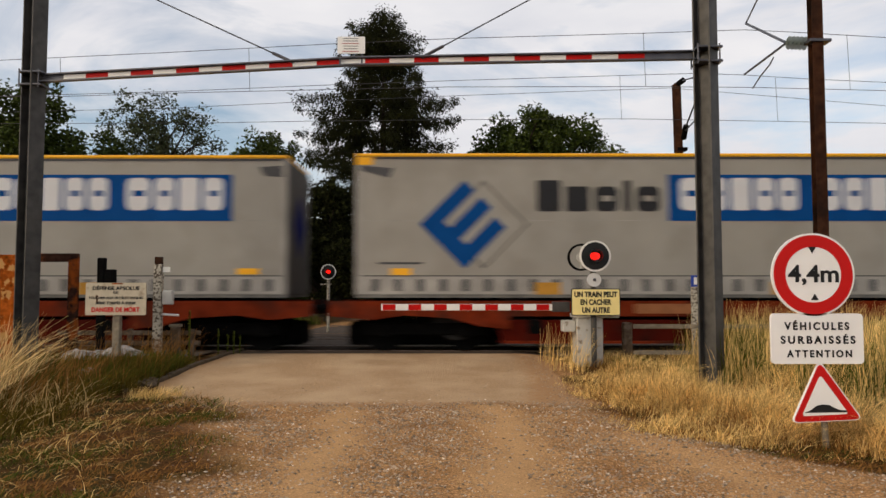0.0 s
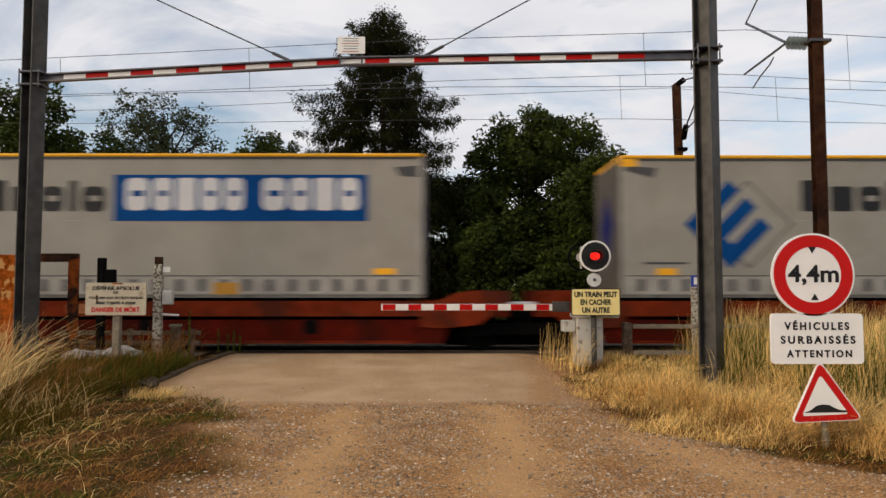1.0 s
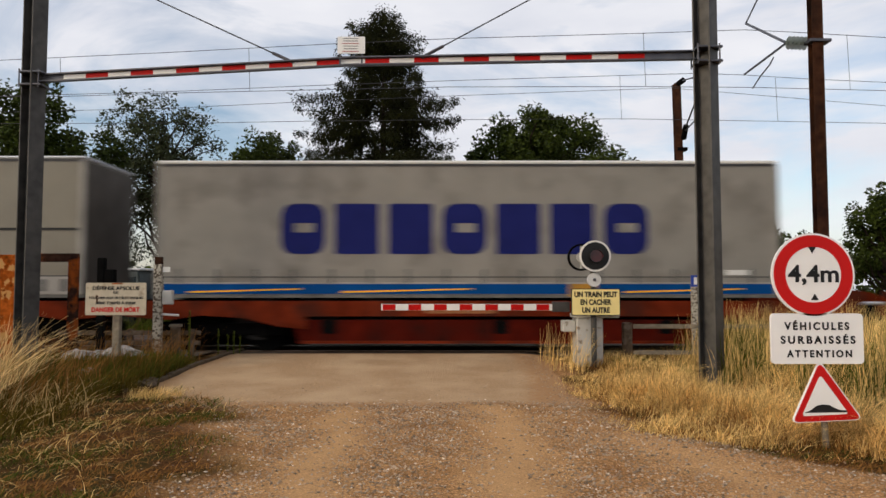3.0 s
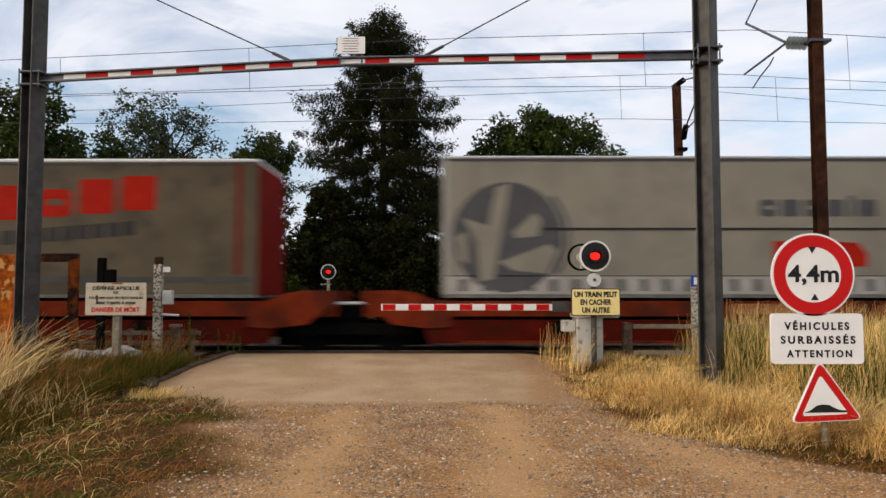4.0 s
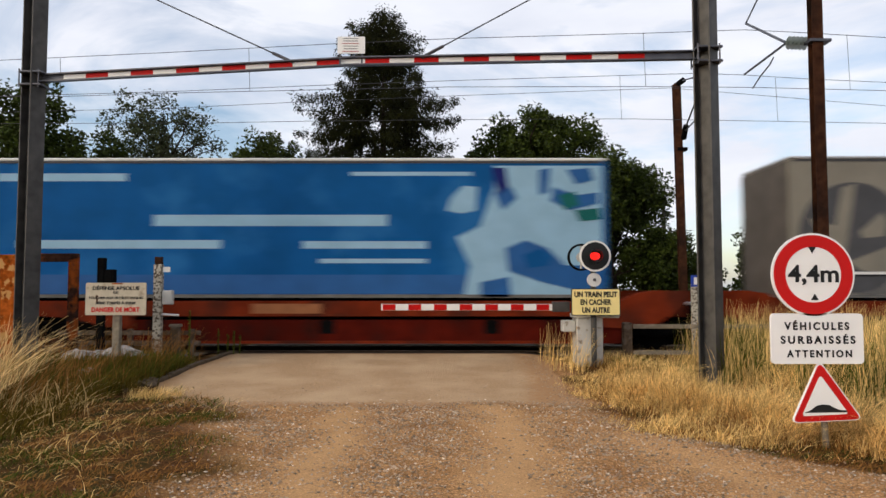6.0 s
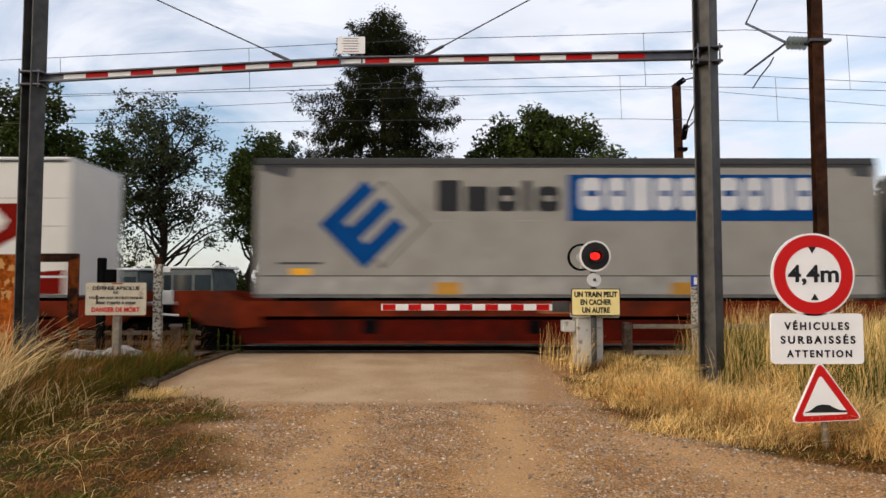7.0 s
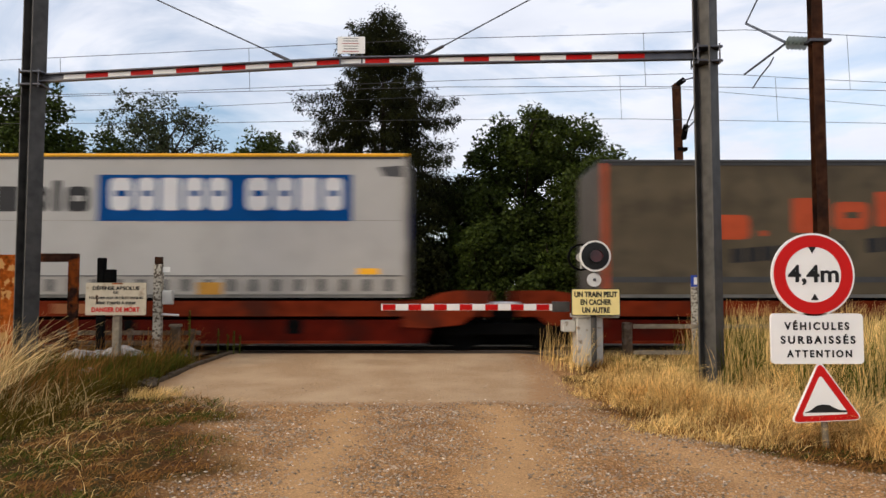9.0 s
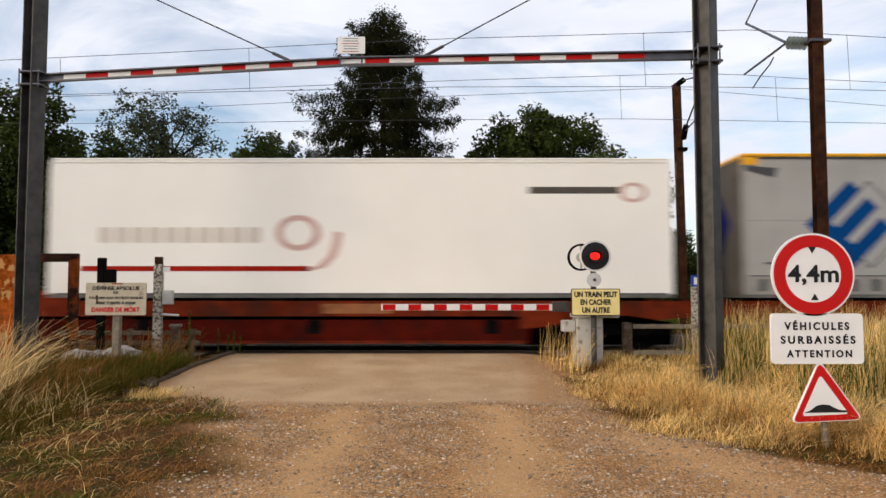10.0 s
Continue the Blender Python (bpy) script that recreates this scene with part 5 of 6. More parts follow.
def build_wire(name, y, pts, r, label):
    """A wire along the track through points (x, z), sagging between them."""
    bm = bmesh.new()
    path = []
    for (xa, za), (xb, zb) in zip(pts, pts[1:]):
        path += [(xa + (xb - xa) * k / 4, za + (zb - za) * k / 4) for k in range(4)]
    path.append(pts[-1])
    rings = [[bm.verts.new((px, y + r * math.cos(a), pz + r * math.sin(a))) for a in (0.0, 1.2566, 2.5133, 3.7699, 5.0265)] for px, pz in path]
    for a, b in zip(rings, rings[1:]):
        for k in range(5):
            bm.faces.new((a[k], a[(k + 1) % 5], b[(k + 1) % 5], b[k]))
    bmesh.ops.recalc_face_normals(bm, faces=bm.faces)
    w = part(name, bm, M["wire"])
    return tagged(w, label, "wire")


build_wire("catenary_wire", 17.25, [(-42, 7.85), (-25, 6.95), (-10.58, 7.095), (-6.53, 7.287), (-2.59, 7.497), (0.22, 7.623), (4.85, 7.754), (7.22, 7.837), (8.73, 7.761), (10.57, 7.648), (25, 7.1), (50, 7.85)], 0.008, "thin dark messenger wire over the first track")
build_wire("contact_wire", 17.25, [(-42, 6.1), (-9.07, 6.22), (-6.51, 6.301), (0.22, 6.451), (4.97, 6.458), (7.38, 6.438), (10.52, 6.361), (50, 6.2)], 0.0075, "thin dark contact wire over the first track")
build_wire("catenary_wire", 21.25, [(-45, 7.8), (-20, 7.1), (-8.02, 7.435), (-3.1, 7.644), (0.27, 7.762), (5.19, 7.913), (7.45, 7.981), (8.86, 7.93), (10.72, 7.812), (12.97, 7.711), (30, 7.2), (50, 7.8)], 0.0085, "thin dark messenger wire over the second track")
build_wire("contact_wire", 21.25, [(-45, 6.4), (-6.93, 6.503), (-4.32, 6.553), (0.2, 6.603), (5.23, 6.628), (7.89, 6.587), (12.93, 6.495), (50, 6.4)], 0.008, "thin dark contact wire over the second track")
build_wire("feeder_wire", 23.75, [(-45, 7.9), (-25, 7.2), (-8.95, 7.566), (-4.76, 7.773), (0.3, 7.979), (7.41, 8.242), (8.84, 8.129), (11.96, 7.866), (14.47, 7.651), (30, 7.0), (50, 7.9)], 0.0085, "thin dark feeder wire on the rear mast")
for _y, _x, _z0, _z1 in ((17.25, 4.83, 6.45, 7.78), (17.25, 9.7, 6.39, 7.72), (17.25, -9.1, 6.2, 7.16), (21.25, 5.23, 6.59, 7.91), (21.25, 9.8, 6.58, 7.84), (17.25, -4.6, 6.34, 7.4)):
    tagged(part("dropper_wire", tubes(((_x, _y, _z0), (_x - 0.04, _y, _z1), 0.006), seg=5), M["wire"]), "thin vertical dropper between two overhead wires", "wire", "droppers of the overhead line")


# ---- parked vans ----
def build_van(x, y, rz, label):
    """A short boxy van with a pale roof panel, dark windows and pale streaks on its side."""
    v = thing("van", x, y, gz(x, y), label, "van", rz=rz)
    prof = [(-1.5, 0.45), (-1.5, 1.7), (-1.44, 2.22), (-1.36, 2.3), (0.95, 2.3), (1.18, 2.12), (1.4, 1.4), (1.6, 1.2), (1.64, 0.9), (1.64, 0.45)]
    bm = prism(bmesh.new(), prof, -0.88, 0.88)
    bmesh.ops.bevel(bm, geom=list(bm.edges), offset=0.05, segments=2, affect="EDGES")
    part("body", bm, M["van_body_shaded"], v)
    part("roof_panel", boxes((-1.55, 1.1, -0.95, 0.95, 2.302, 2.40), bevel=0.035), M["car_white"], v, "white roof")
    for yy in (-0.894, 0.879):
        for a, b in ((-1.35, -0.65), (-0.5, 0.3), (0.42, 1.05)):
            part("side_window", prism(bmesh.new(), [(a, 1.45), (b, 1.45), (b, 2.05), (a, 2.05)], yy, yy + 0.015), M["window_dark"], v)
            part("pale_streak", prism(bmesh.new(), [(a, 1.2), (b - 0.2, 1.24), (b - 0.2, 1.34), (a, 1.3)], yy, yy + 0.015), M["white"], v)
    for xx in (-1.0, 1.0):
        for yy in (-0.92, 0.72):
            part("wheel", tube(bmesh.new(), (xx, yy, 0.33), (xx, yy + 0.2, 0.33), 0.33, seg=20), M["tyre"], v)
    return v


build_van(-13.3, 30.0, 172, "dark van with a white roof parked behind the tracks")
build_van(-10.2, 30.0, 166, "van darkened as in shade, with a white roof and pale streaks")


# ---- trees ----
def leaf_cloud(centres, radii, per, size, rng, flat=0.6, droop=0.0):
    """Small four-cornered leaves round clump centres, as arrays of corners and faces."""
    n = len(centres) * per
    c = np.repeat(centres, per, 0)
    r = np.repeat(radii, per)[:, None]
    d = rng.normal(size=(n, 3))
    d /= np.linalg.norm(d, axis=1)[:, None]
    p = c + d * r * rng.uniform(0.25, 1.0, (n, 1)) ** 0.6
    u = rng.normal(size=(n, 3))
    u[:, 2] = u[:, 2] * flat - droop
    u /= np.linalg.norm(u, axis=1)[:, None]
    w = np.cross(u, rng.normal(size=(n, 3)))
    w /= np.linalg.norm(w, axis=1)[:, None]
    s = size * rng.uniform(0.55, 1.3, (n, 1))
    v = np.stack([p - u * s, p + w * s * 0.6, p + u * s, p - w * s * 0.6], 1).reshape(-1, 3)
    return v, np.arange(n * 4).reshape(-1, 4)


def limb(bm, a, b, r0, r1, rng, n=4, wob=0.12):
    a, b = Vector(a), Vector(b)
    p, L = a, (b - a).length
    for i in range(n):
        q = a.lerp(b, (i + 1) / n)
        if i < n - 1:
            q = q + Vector(rng.normal(size=3)) * wob * L / n
        tube(bm, p, q, r0 + (r1 - r0) * i / n, r0 + (r1 - r0) * (i + 1) / n, 7)
        p = q


def build_tree(x, y, h, r, base, material, seed, label, clumps=240, per=55, size=0.17, clump_r=0.75, open_share=0.0, squash=1.0):
    """A broadleaf tree: trunk, limbs, and a crown of many clumps of leaves."""
    rng = np.random.default_rng(seed)
    t = thing("tree", x, y, gz(x, y) - 0.05, label, "tree", "trees behind the railway")
    bm = bmesh.new()
    limb(bm, (0, 0, -0.2), (0.1, 0, h * 0.78), 0.04 * h * 0.55, 0.06, rng, 7, 0.10)
    part("trunk", bm, M["bark"], t)
    mid, half = (h + base) / 2, (h - base) / 2
    lobes = [np.array([rng.uniform(-0.55, 0.55) * r, rng.uniform(-0.55, 0.55) * r, mid + rng.uniform(-0.62, 0.62) * half]) for _ in range(13)]
    lobes.append(np.array([0, 0, h - half * 0.42]))
    cs = []
    while len(cs) < clumps:
        L = lobes[rng.integers(len(lobes))]
        d = rng.normal(size=3)
        d /= np.linalg.norm(d)
        k = rng.uniform(0.45, 1.0)
        p = L + d * np.array([r * 0.48, r * 0.48, half * 0.42]) * k
        if p[2] > base * 0.8 and p[2] < h and rng.random() > open_share * (math.sin(p[0] * 1.9 + seed) * math.sin(p[2] * 1.7) > 0.1):
            cs.append(p)
    cs = np.array(cs)
    bm = bmesh.new()
    for p in cs[:: max(1, len(cs) // 46)]:
        a = max(base * 0.7, p[2] - 0.45 * (abs(p[0]) + abs(p[1])) - 0.8)
        limb(bm, (0.05, 0, min(a, h * 0.7)), p, 0.09, 0.02, rng, 3, 0.15)
    part("branch_frame", bm, M["bark"], t)
    v, f = leaf_cloud(cs, rng.uniform(0.5, 1.2, len(cs)) * clump_r, int(per * 1.9), size * 0.68, rng)
    me = raw_mesh("crown", v, f, material)
    o = new("crown", me)
    o.parent = t
    return t


def build_spruce(x, y, h, seed):
    """A tall spruce: straight trunk, whorls of boughs, hanging bunches of needled twigs."""
    rng = np.random.default_rng(seed)
    t = thing("spruce_tree", x, y, gz(x, y) - 0.05, "tall dark green spruce with drooping boughs", "tree", "trees behind the railway")
    part("trunk", tube(bmesh.new(), (0, 0, -0.2), (0.1, 0, h * 0.99), 0.32, 0.03, 10), M["bark"], t)
    bm = bmesh.new()
    cs, rs = [], []
    z = 2.0
    while z < h - 0.25:
        reach = float(np.interp(z, [2.2, 9, 11, 12.3, 13.2, 14, 15, 16.2, 17.3], [4.4, 4.7, 4.9, 4.6, 3.1, 2.1, 2.3, 2.0, 0.3]))
        k = 6 if z < 12.5 else 5
        for a in np.arange(k) * 6.283 / k + rng.uniform(0, 6.283):
            a += rng.uniform(-0.35, 0.35)
            L = reach * rng.choice([0.5, 0.72, 0.86, 0.96, 1.05])
            d, n = np.array([math.cos(a), math.sin(a), 0.0]), np.array([-math.sin(a), math.cos(a), 0.0])
            m = max(2, int(L / 0.30))
            last = np.array([0, 0, z])
            for j in range(1, m + 1):
                s = j / m
                p = np.array([0, 0, z]) + d * L * s + np.array([0, 0, 0.10 * L * s - 0.52 * L * s * s + 0.36 * L * s ** 3])
                if j % 2 == 0 or j == m:
                    tube(bm, last, p, 0.035 * (1.1 - s), 0.03 * (1.05 - s), 5)
                    last = p
                if s < 0.25 and z > 6:
                    continue
                for _ in range(2 if s < 0.8 else 1):
                    if rng.random() < 0.2:
                        continue
                    cs.append(p + n * rng.normal() * 0.27 * (1.2 - 0.5 * s) + np.array([0, 0, -0.12]))
                    rs.append(rng.uniform(0.18, 0.36) * (1.0 if s < 0.85 else 0.8))
        z += rng.uniform(0.42, 0.78) * (1.0 if z < 13.5 else 0.7)
    part("bough_frame", bm, M["bark"], t)
    # each bunch: short hanging twigs
    per = 78
    c, r = np.repeat(np.array(cs), per, 0), np.repeat(np.array(rs), per)[:, None]
    q = c + rng.normal(size=c.shape) * r * np.array([0.55, 0.55, 0.62])
    u = np.stack([rng.normal(size=len(q)) * 0.07, rng.normal(size=len(q)) * 0.07, -rng.uniform(0.04, 0.17, len(q))], 1) + (q - c) * 0.35
    w = np.cross(u, rng.normal(size=u.shape))
    w *= 0.032 / (np.linalg.norm(w, axis=1)[:, None] + 1e-6)
    v = np.stack([q - w * 0.7, q + u * 0.5 - w, q + u, q + u * 0.45 + w], 1).reshape(-1, 3)
    o = new("foliage", raw_mesh("foliage", v, np.arange(len(v)).reshape(-1, 4), M["needle"]))
    o.parent = t


build_spruce(-3.35, 40, 17.45, 5)
build_tree(4.9, 43, 12.2, 5.9, 1.6, M["leaf"], 11, "broad dark green deciduous tree", 620, 70, 0.17, 0.75)
build_tree(8.7, 38, 9.0, 3.3, 0.5, M["leaf"], 12, "smaller rounded green tree", 330, 60, 0.15, 0.65, 0.1)
build_tree(11.2, 38, 4.6, 2.2, 0.2, M["leaf"], 28, "low dark green bush", 150, 60, 0.15, 0.6)
build_tree(0.9, 44, 8.5, 2.8, 0.4, M["leaf"], 27, "dark green tree filling the gap beside the spruce", 190, 60, 0.17, 0.7)
build_tree(-17.4, 45, 13.8, 4.9, 0.6, M["leaf_pale"], 13, "grey-green tree with loose airy foliage", 470, 26, 0.15, 0.72, 0.6)
build_tree(-10.8, 42, 10.7, 2.5, 3.2, M["leaf"], 14, "dark green tree with a bare lower trunk", 180, 55, 0.15, 0.65, 0.2)
build_tree(-22.2, 38, 12.2, 5.0, 1.2, M["leaf"], 15, "dense dark green tree", 520, 65, 0.17, 0.75)
build_tree(-18.6, 36, 7.0, 2.6, 0.8, M["leaf"], 16, "dark green bushy tree", 170, 60, 0.16, 0.65)
build_tree(-5.9, 37, 6.9, 2.3, 0.2, M["needle"], 17, "dense dark evergreen shrub", 220, 80, 0.16, 0.6)
build_tree(-2.2, 37.5, 5.5, 2.6, 0.2, M["needle"], 18, "low dark evergreen shrub", 200, 80, 0.16, 0.6)
build_tree(1.8, 38, 5.0, 2.6, 0.2, M["leaf"], 19, "low dark green bush", 170, 70, 0.16, 0.6)
build_tree(5.5, 37, 4.2, 2.6, 0.2, M["leaf"], 20, "low dark green bush", 170, 70, 0.16, 0.6)
build_tree(19.6, 45, 5.6, 2.4, 0.2, M["leaf"], 21, "rounded green bush beyond the field", 150, 60, 0.17, 0.6)
build_tree(23.0, 47, 5.0, 2.2, 0.2, M["leaf"], 22, "rounded green bush beyond the field", 130, 60, 0.17, 0.6)
build_tree(27.6, 46, 8.4, 2.7, 1.0, M["leaf"], 23, "open green tree with loose crown", 170, 50, 0.17, 0.65, 0.3)
build_tree(16.6, 48, 4.0, 2.4, 0.2, M["leaf"], 24, "rounded green bush beyond the field", 120, 60, 0.17, 0.6)
build_tree(-13.5, 44, 3.0, 2.4, 0.1, M["leaf"], 25, "low dark green bush", 110, 60, 0.16, 0.6)
build_tree(-9.0, 42, 2.9, 2.4, 0.1, M["leaf"], 26, "low dark green bush", 110, 60, 0.16, 0.6)


def build_far_woods():
    rng = np.random.default_rng(31)
    xs = np.arange(-170, 170, 1.5)
    c, r = [], []
    for x in xs:
        top = 3.4 + 1.2 * math.sin(x * 0.06) + 0.9 * math.sin(x * 0.23 + 1) + (1.6 if x < -20 else 0)
        for z in np.arange(0.6, top, 1.0):
            c.append((x + rng.normal() * 0.6, 118 + rng.normal() * 2, z))
            r.append(1.0)
    v, f = leaf_cloud(np.array(c), np.array(r), 22, 0.45, rng)
    tagged(new("far_woods", raw_mesh("far_woods", v, f, M["leaf"])), "low dark green belt of woods on the horizon", "woods", kind="stuff")


build_far_woods()


# ---- grass, stones ----
def build_blades(name, x, y, height, lean, width, material, label, seed, wind=(0.75, -0.1)):
    """Bent tapering blades rooted on the ground; one object."""
    rng = np.random.default_rng(seed)
    n = len(x)
    z = ground_z(x, y) - 0.02
    ang = rng.uniform(0, 2 * math.pi, n)
    dx = np.cos(ang) * lean + wind[0] * lean
    dy = np.sin(ang) * lean + wind[1] * lean
    px, py = -np.sin(ang + 0.6), np.cos(ang + 0.6)
    levels = []
    for s, wf in ((0.0, 1.0), (0.4, 0.85), (0.75, 0.6), (1.0, 0.25)):
        cx = x + dx * height * s ** 1.8
        cy = y + dy * height * s ** 1.8
        cz = z + height * (s - 0.35 * lean * s * s)
        w = width * wf
        levels.append(np.stack([np.stack([cx - px * w, cy - py * w, cz], 1), np.stack([cx + px * w, cy + py * w, cz], 1)], 1))
    v = np.stack(levels, 1).reshape(-1, 3)
    b = (np.arange(n) * 8)[:, None, None]
    f = (b + np.array([[0, 1, 3, 2], [2, 3, 5, 4], [4, 5, 7, 6]])[None]).reshape(-1, 4)
    return tagged(new(name, raw_mesh(name, v, f, material)), label, "grass", kind="stuff")


def tufts(rng, n, x0, x1, y0, y1, keep, per=14, spread=0.09):
    """Points in tufts, kept where keep(x, y) says so."""
    k = n // per
    cx, cy = rng.uniform(x0, x1, k * 3), rng.uniform(y0, y1, k * 3)
    ok = rng.random(k * 3) < keep(cx, cy)
    cx, cy = cx[ok][:k], cy[ok][:k]
    return np.repeat(cx, per) + rng.normal(size=len(cx) * per) * spread, np.repeat(cy, per) + rng.normal(size=len(cy) * per) * spread


def right_verge(x, y):
    """Metres inside the verge to the right of the lane."""
    return x - np.interp(y, [6.9, 7.3, 7.9, 8.9, 10.5, 12, 15.2], [4.3, 3.0, 2.3, 1.98, 1.92, 1.9, 1.9])


def patchy(x, y, k, a):
    """A slow uneven field between 0 and 1."""
    return 0.5 + 0.25 * np.sin(k * 1.3 * x + k * 0.7 * y + a) + 0.25 * np.sin(k * 2.1 * y - k * 0.9 * x + 2 * a)


def build_grass():
    rng = np.random.default_rng(77)
    low_spot = lambda x, y: 1 - 0.75 * (np.abs(x - 4.25 + 0.1 * (12 - y)) < 0.45) * (y > 10.4) * (y < 12.5)
    d = lambda x, y: low_spot(x, y) * np.clip(right_verge(x, y) / 0.6, 0, 1) * (0.15 + 0.85 * (patchy(x, y, 2.3, 1.0) > 0.42))
    h = lambda x, y, lo, hi: (lo + (hi - lo) * smooth01(0.0, 1.3, right_verge(x, y))) * (0.35 + 1.15 * patchy(x, y, 2.9, 0.4)) * low_spot(x, y) * (1 - 0.45 * smooth01(11.5, 12.8, y))
    x, y = tufts(rng, 52000, 1.5, 7.6, 7.0, 15.0, d, 18, 0.11)
    build_blades("dry_grass", x, y, h(x, y, 0.08, 0.40) * rng.uniform(0.4, 1.4, len(x)), rng.uniform(0.15, 1.5, len(x)), 0.0042, M["straw"], "pale golden dry grass on the verge", 1, (0.25, -0.2))
    x, y = tufts(rng, 26000, 1.5, 7.6, 7.0, 15.0, lambda x, y: np.clip(right_verge(x, y) / 0.4, 0, 1), 12, 0.12)
    build_blades("dull_grass", x, y, h(x, y, 0.06, 0.36) * rng.uniform(0.4, 1.3, len(x)), rng.uniform(0.15, 1.4, len(x)), 0.0045, M["straw_dull"], "brownish withered grass on the verge", 2, (0.2, 0))
    x, y = tufts(rng, 12000, 3.0, 7.8, 7.6, 15.0, lambda x, y: d(x, y) * np.clip((x > 4.6) * 0.8 + (y > 12.3) * 0.9, 0, 1))
    build_blades("green_grass", x, y, rng.uniform(0.12, 0.42, len(x)) * (1 - 0.4 * smooth01(11.5, 12.8, y)), rng.uniform(0.1, 0.6, len(x)), 0.005, M["grass_green"], "green grass among the dry stalks", 3)
    # tall stand behind the road sign
    tall = lambda x, y: 1.0 * (x > 4.75 + 0.15 * np.sin(3 * y)) * smooth01(8.2, 9.0, y)
    x, y = tufts(rng, 12000, 4.6, 10.5, 8.2, 14.6, tall, 10, 0.14)
    build_blades("tall_dry_grass", x, y, rng.uniform(0.55, 1.4, len(x)) * (0.75 + 0.25 * smooth01(4.7, 5.6, x)), rng.uniform(0.05, 0.6, len(x)), 0.004, M["straw"], "tall golden grass behind the road sign", 4, (0.4, 0))
    x, y = tufts(rng, 13000, 4.8, 10.5, 8.0, 14.6, tall, 10, 0.14)
    build_blades("tall_green_grass", x, y, rng.uniform(0.45, 1.1, len(x)), rng.uniform(0.05, 0.6, len(x)), 0.006, M["grass_green"], "tall green grass behind the road sign", 5, (0.4, 0))
    x, y = tufts(rng, 150, 1.95, 2.5, 13.0, 14.6, lambda x, y: 1.0 + 0 * x, 8, 0.08)
    build_blades("tall_dry_grass", x, y, rng.uniform(0.3, 0.9, len(x)), rng.uniform(0.05, 0.3, len(x)), 0.004, M["straw"], "tall golden stalks beside the barrier", 6)
    # left verge
    kerb = lambda x, y: (x < -4.8 - 0.05 * np.sin(4 * y)) * 1.0
    x, y = tufts(rng, 19000, -8.6, -4.85, 10.4, 14.4, lambda x, y: kerb(x, y) * smooth01(10.2, 11.2, y), 14, 0.10)
    build_blades("green_grass", x, y, rng.uniform(0.12, 0.40, len(x)) * (1 - 0.4 * smooth01(12.8, 13.8, y)), rng.uniform(0.1, 0.8, len(x)), 0.006, M["grass_olive"], "rank olive green grass below the posts", 7)
    x, y = tufts(rng, 9000, -8.0, -4.9, 11.0, 14.2, kerb, 14, 0.10)
    build_blades("green_grass", x, y, rng.uniform(0.12, 0.42, len(x)), rng.uniform(0.1, 0.8, len(x)), 0.006, M["grass_green"], "fresh green grass below the posts", 19)
    x, y = tufts(rng, 2600, -8.8, -5.0, 9.6, 15.0, lambda x, y: kerb(x, y) * 0.8, 7, 0.12)
    build_blades("dull_grass", x, y, rng.uniform(0.25, 0.85, len(x)), rng.uniform(0.1, 0.6, len(x)), 0.004, M["straw_dull"], "brown withered stalks below the posts", 8)
    x, y = tufts(rng, 850, -8.4, -5.1, 8.8, 12.0, lambda x, y: 1.0 * (x < -5.75 - 0.25 * (y - 8.8)) * (patchy(x, y, 2.5, 2.0) > 0.4), 16, 0.10)
    build_blades("tall_dry_grass", x, y, rng.uniform(0.7, 1.5, len(x)), rng.uniform(0.2, 0.65, len(x)), 0.0046, M["straw_pale"], "tall pale grass bent by the wind", 9, (1.0, 0.0))
    x, y = tufts(rng, 3200, -7.6, -4.6, 7.6, 10.6, lambda x, y: 1.0 * (x < -4.55 - 0.1 * (y - 8)), 12, 0.12)
    build_blades("green_grass", x, y, rng.uniform(0.12, 0.45, len(x)), rng.uniform(0.2, 0.9, len(x)), 0.005, M["grass_olive"], "olive green grass at the foot of the tall stalks", 17)
    x, y = tufts(rng, 350, -7.2, -4.5, 7.4, 10.4, lambda x, y: 1.0 * (x < -4.6) * (patchy(x, y, 2.0, 1.2) > 0.4), 10, 0.12)
    build_blades("dry_grass", x, y, rng.uniform(0.2, 0.65, len(x)), rng.uniform(0.3, 1.2, len(x)), 0.0045, M["straw_pale"], "pale bent grass at the foot of the tall stalks", 18, (0.6, -0.2))
    low = lambda x, y: np.clip(1 - lane_share(x, y) * 1.5, 0, 1) * (0.2 + 0.8 * (patchy(x, y, 2.0, 0.7) > 0.42))
    x, y = tufts(rng, 15000, -6.6, -1.7, 5.0, 11.6, low, 12, 0.10)
    build_blades("short_dry_grass", x, y, rng.uniform(0.03, 0.13, len(x)), rng.uniform(0.5, 1.8, len(x)), 0.005, M["straw_dull"], "short trampled brown grass", 10, (0.2, 0))
    x, y = tufts(rng, 15000, -6.6, -1.7, 5.0, 11.6, lambda x, y: low(x, y) * (patchy(x, y, 1.5, 3.0) > 0.5), 14, 0.09)
    build_blades("short_green_grass", x, y, rng.uniform(0.03, 0.12, len(x)), rng.uniform(0.4, 1.3, len(x)), 0.005, M["grass_green"], "short green grass tufts", 11, (0.2, 0))
    x, y = tufts(rng, 600, -6.2, -2.4, 5.2, 11.2, low, 4, 0.2)
    build_blades("cut_straw", x, y, rng.uniform(0.10, 0.30, len(x)), rng.uniform(1.4, 2.4, len(x)), 0.0035, M["straw"], "loose cut straw lying on the soil", 12, (0.1, 0))
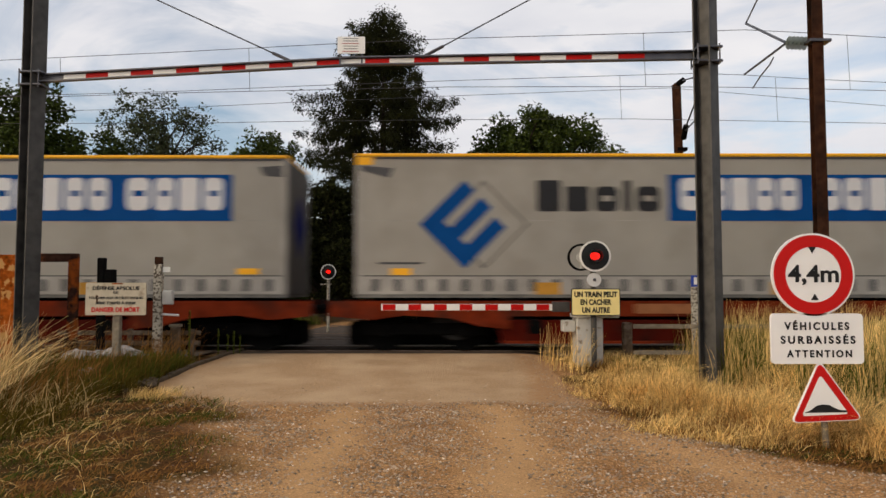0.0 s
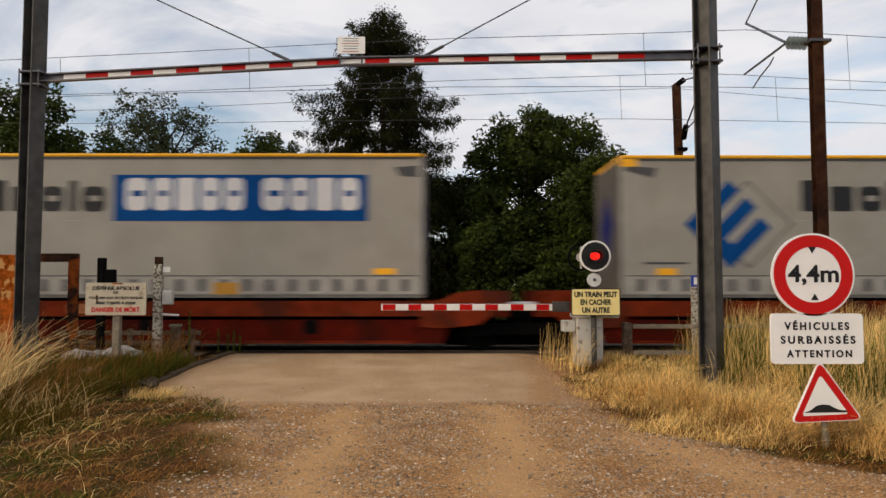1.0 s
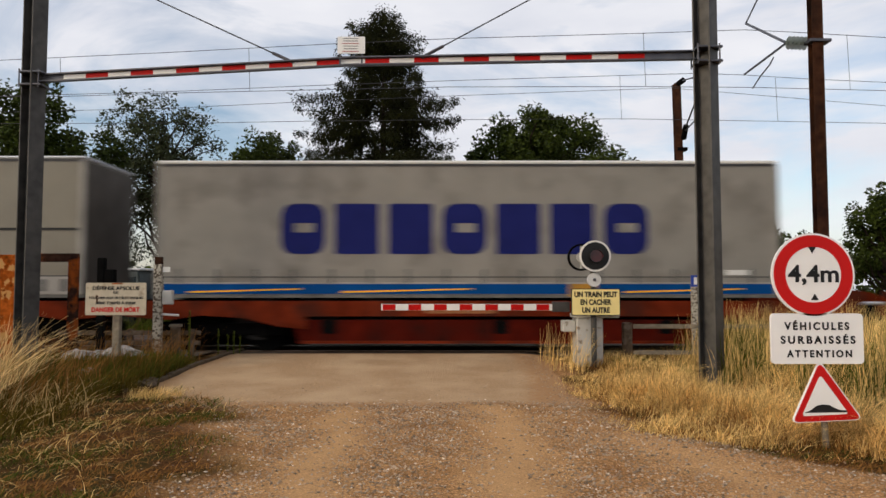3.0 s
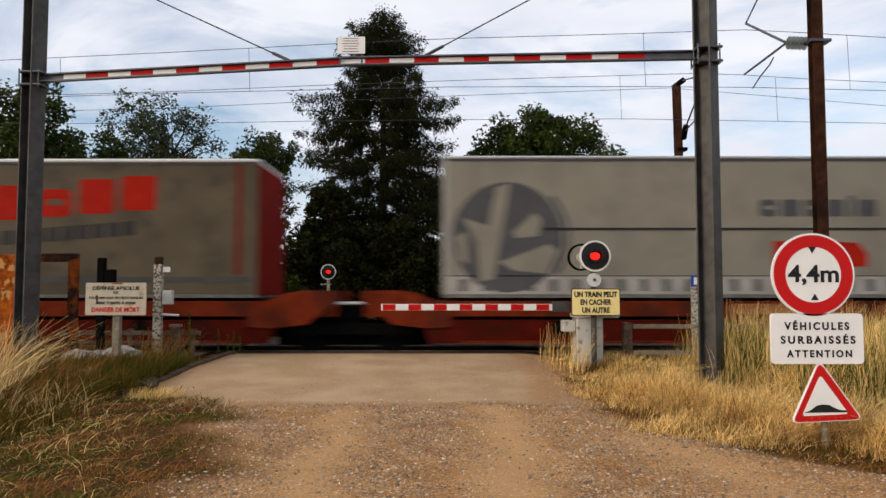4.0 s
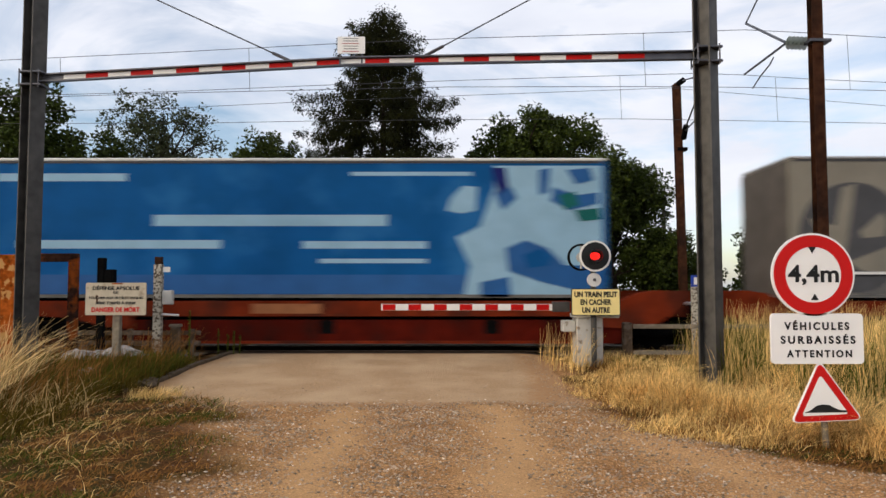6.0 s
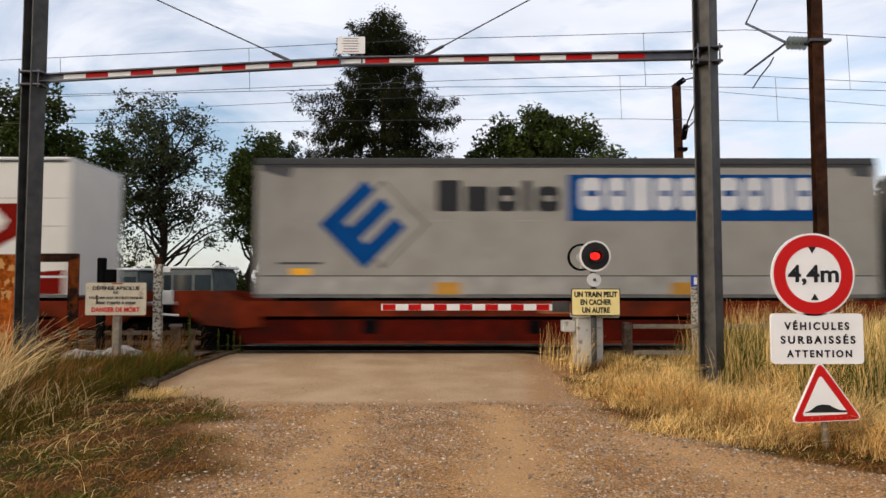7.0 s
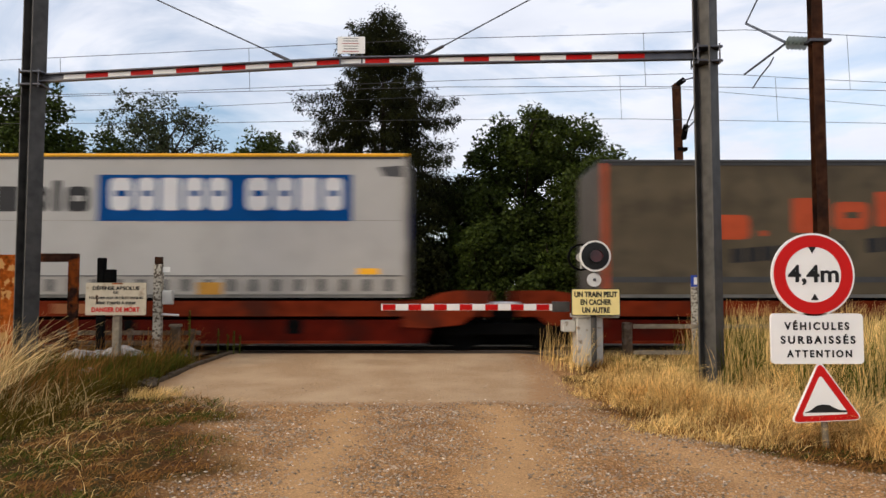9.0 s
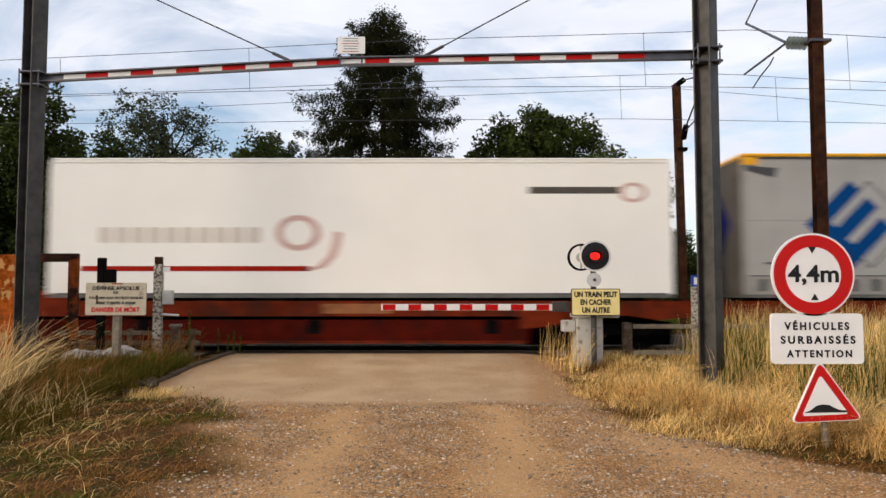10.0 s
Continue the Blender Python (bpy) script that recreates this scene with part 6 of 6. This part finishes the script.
    x, y = tufts(rng, 900, -4.6, -3.2, 10.2, 11.4, lambda x, y: 1.0 * (np.hypot(x + 4.25, (y - 10.9) * 1.4) < 0.36), 14, 0.07)
    build_blades("dry_grass", x, y, rng.uniform(0.08, 0.24, len(x)), rng.uniform(0.2, 1.0, len(x)), 0.003, M["straw"], "pale dry tuft beside the kerb end", 13)
    x, y = tufts(rng, 5000, 2.0, 6.5, 5.6, 9.2, lambda x, y: np.clip(1 - lane_share(x, y), 0, 1) * (right_verge(x, y) < 0.25), 10, 0.12)
    build_blades("short_dry_grass", x, y, rng.uniform(0.03, 0.13, len(x)), rng.uniform(0.4, 1.5, len(x)), 0.005, M["straw_dull"], "short trampled brown grass", 14)
    x, y = tufts(rng, 1600, 3.0, 6.0, 6.0, 7.6, lambda x, y: np.clip(1 - lane_share(x, y), 0, 1), 12, 0.08)
    build_blades("short_green_grass", x, y, rng.uniform(0.03, 0.10, len(x)), rng.uniform(0.3, 1.2, len(x)), 0.0035, M["grass_green"], "short green grass tufts", 15)
    # field and verge beyond the tracks
    x, y = tufts(rng, 16000, -24, 26, 23.6, 34, lambda x, y: 1.0 * ((x < -5.6) | (x > 2.6)), 10, 0.3)
    build_blades("meadow_grass", x, y, rng.uniform(0.2, 0.6, len(x)), rng.uniform(0.1, 0.6, len(x)), 0.012, M["grass_green"], "green meadow grass behind the tracks", 16)


build_grass()


def build_weeds():
    rng = np.random.default_rng(8)
    for x, y, h in ((-4.95, 14.4, 1.0), (-4.72, 15.5, 0.55), (-4.55, 15.6, 0.42), (-4.45, 15.7, 0.5), (-4.35, 15.8, 0.4)):
        w = thing("weed_stalk", x, y, gz(x, y), "tall green weed stalk growing at the kerb", "weed", "weeds along the kerb")
        part("stem", tube(bmesh.new(), (0, 0, -0.05), (0.02, 0, h), 0.012, 0.005, 6), M["grass_green"], w)
        k = int(30 * h)
        c = np.stack([np.zeros(k), np.zeros(k), np.linspace(0.1, h, k)], 1)
        v, f = leaf_cloud(c, np.full(k, 0.022), 3, 0.028, rng)
        o = new("leaf_spray", raw_mesh("leaf_spray", v, f, M["grass_green"]))
        o.parent = w


build_weeds()


def build_pebbles(name, n, keep, x0, x1, y0, y1, smin, smax, seed, label, lift=0.0, stone="gravel_stone"):
    rng = np.random.default_rng(seed)
    x, y = rng.uniform(x0, x1, n * 3), rng.uniform(y0, y1, n * 3)
    ok = rng.random(n * 3) < keep(x, y)
    x, y = x[ok][:n], y[ok][:n]
    n = len(x)
    base = np.array([(1, 0, 0), (-1, 0, 0), (0, 1, 0), (0, -1, 0), (0, 0, 1), (0, 0, -1)], float)
    tri = np.array([(0, 2, 4), (2, 1, 4), (1, 3, 4), (3, 0, 4), (2, 0, 5), (1, 2, 5), (3, 1, 5), (0, 3, 5)])
    s = smin + (smax - smin) * rng.random(n) ** 3
    jit = base[None] * (1 + rng.uniform(-0.35, 0.35, (n, 6, 1))) + rng.normal(size=(n, 6, 3)) * 0.18
    a = rng.uniform(0, 6.283, n)
    rx = jit[..., 0] * np.cos(a)[:, None] - jit[..., 1] * np.sin(a)[:, None]
    ry = jit[..., 0] * np.sin(a)[:, None] + jit[..., 1] * np.cos(a)[:, None]
    v = np.stack([x[:, None] + rx * s[:, None], y[:, None] + ry * s[:, None] * 0.8, (ground_z(x, y) + lift)[:, None] + (jit[..., 2] * 0.6 + 0.25) * s[:, None]], 2)
    f = (np.arange(n) * 6)[:, None, None] + tri[None]
    tagged(new(name, raw_mesh(name, v.reshape(-1, 3), f.reshape(-1, 3), M[stone])), label, "gravel", kind="stuff")


build_pebbles("gravel", 21000, lambda x, y: lane_share(x, y) * (1 - 0.85 * track_share(x, y)) * (0.35 + 0.65 * (np.sin(2.9 * x + 0.6 + y) * np.cos(1.5 * y + x) > -0.3)),
              -4.5, 4.5, 4.2, 10.6, 0.004, 0.021, 3, "loose grey and brown gravel on the lane")
build_pebbles("gravel", 2600, lambda x, y: 0.6 + 0 * x, -6.0, 5.0, 4.5, 12.0, 0.004, 0.021, 4, "scattered small stones beside the lane")
build_pebbles("gravel", 3600, lambda x, y: lane_share(x, y) * (1 - 0.7 * track_share(x, y)) * (0.25 + 0.75 * patchy(x, y, 2.2, 0.9)), -4.5, 5.0, 4.2, 10.8, 0.006, 0.020, 9, "scattered pale chippings on the lane", 0.0, "pale_stone")
build_pebbles("gravel", 2500, lambda x, y: np.exp(-((y - 10.4 - 0.1 * np.sin(2 * x)) / 0.18) ** 2), -4.0, 1.9, 9.9, 11.0, 0.004, 0.014, 6, "loose gravel along the asphalt edge", 0.004)
build_pebbles("gravel", 2500, lambda x, y: np.exp(-((x - 1.78) / 0.2) ** 2), 1.2, 2.4, 10.2, 15.5, 0.004, 0.014, 7, "loose gravel along the asphalt edge", 0.004)
build_pebbles("asphalt_grit", 2500, lambda x, y: (x > -4.2) * (x < 1.7) * 1.0, -4.4, 1.8, 10.4, 15.5, 0.004, 0.012, 5, "scattered grit on the asphalt", 0.006)

motions()
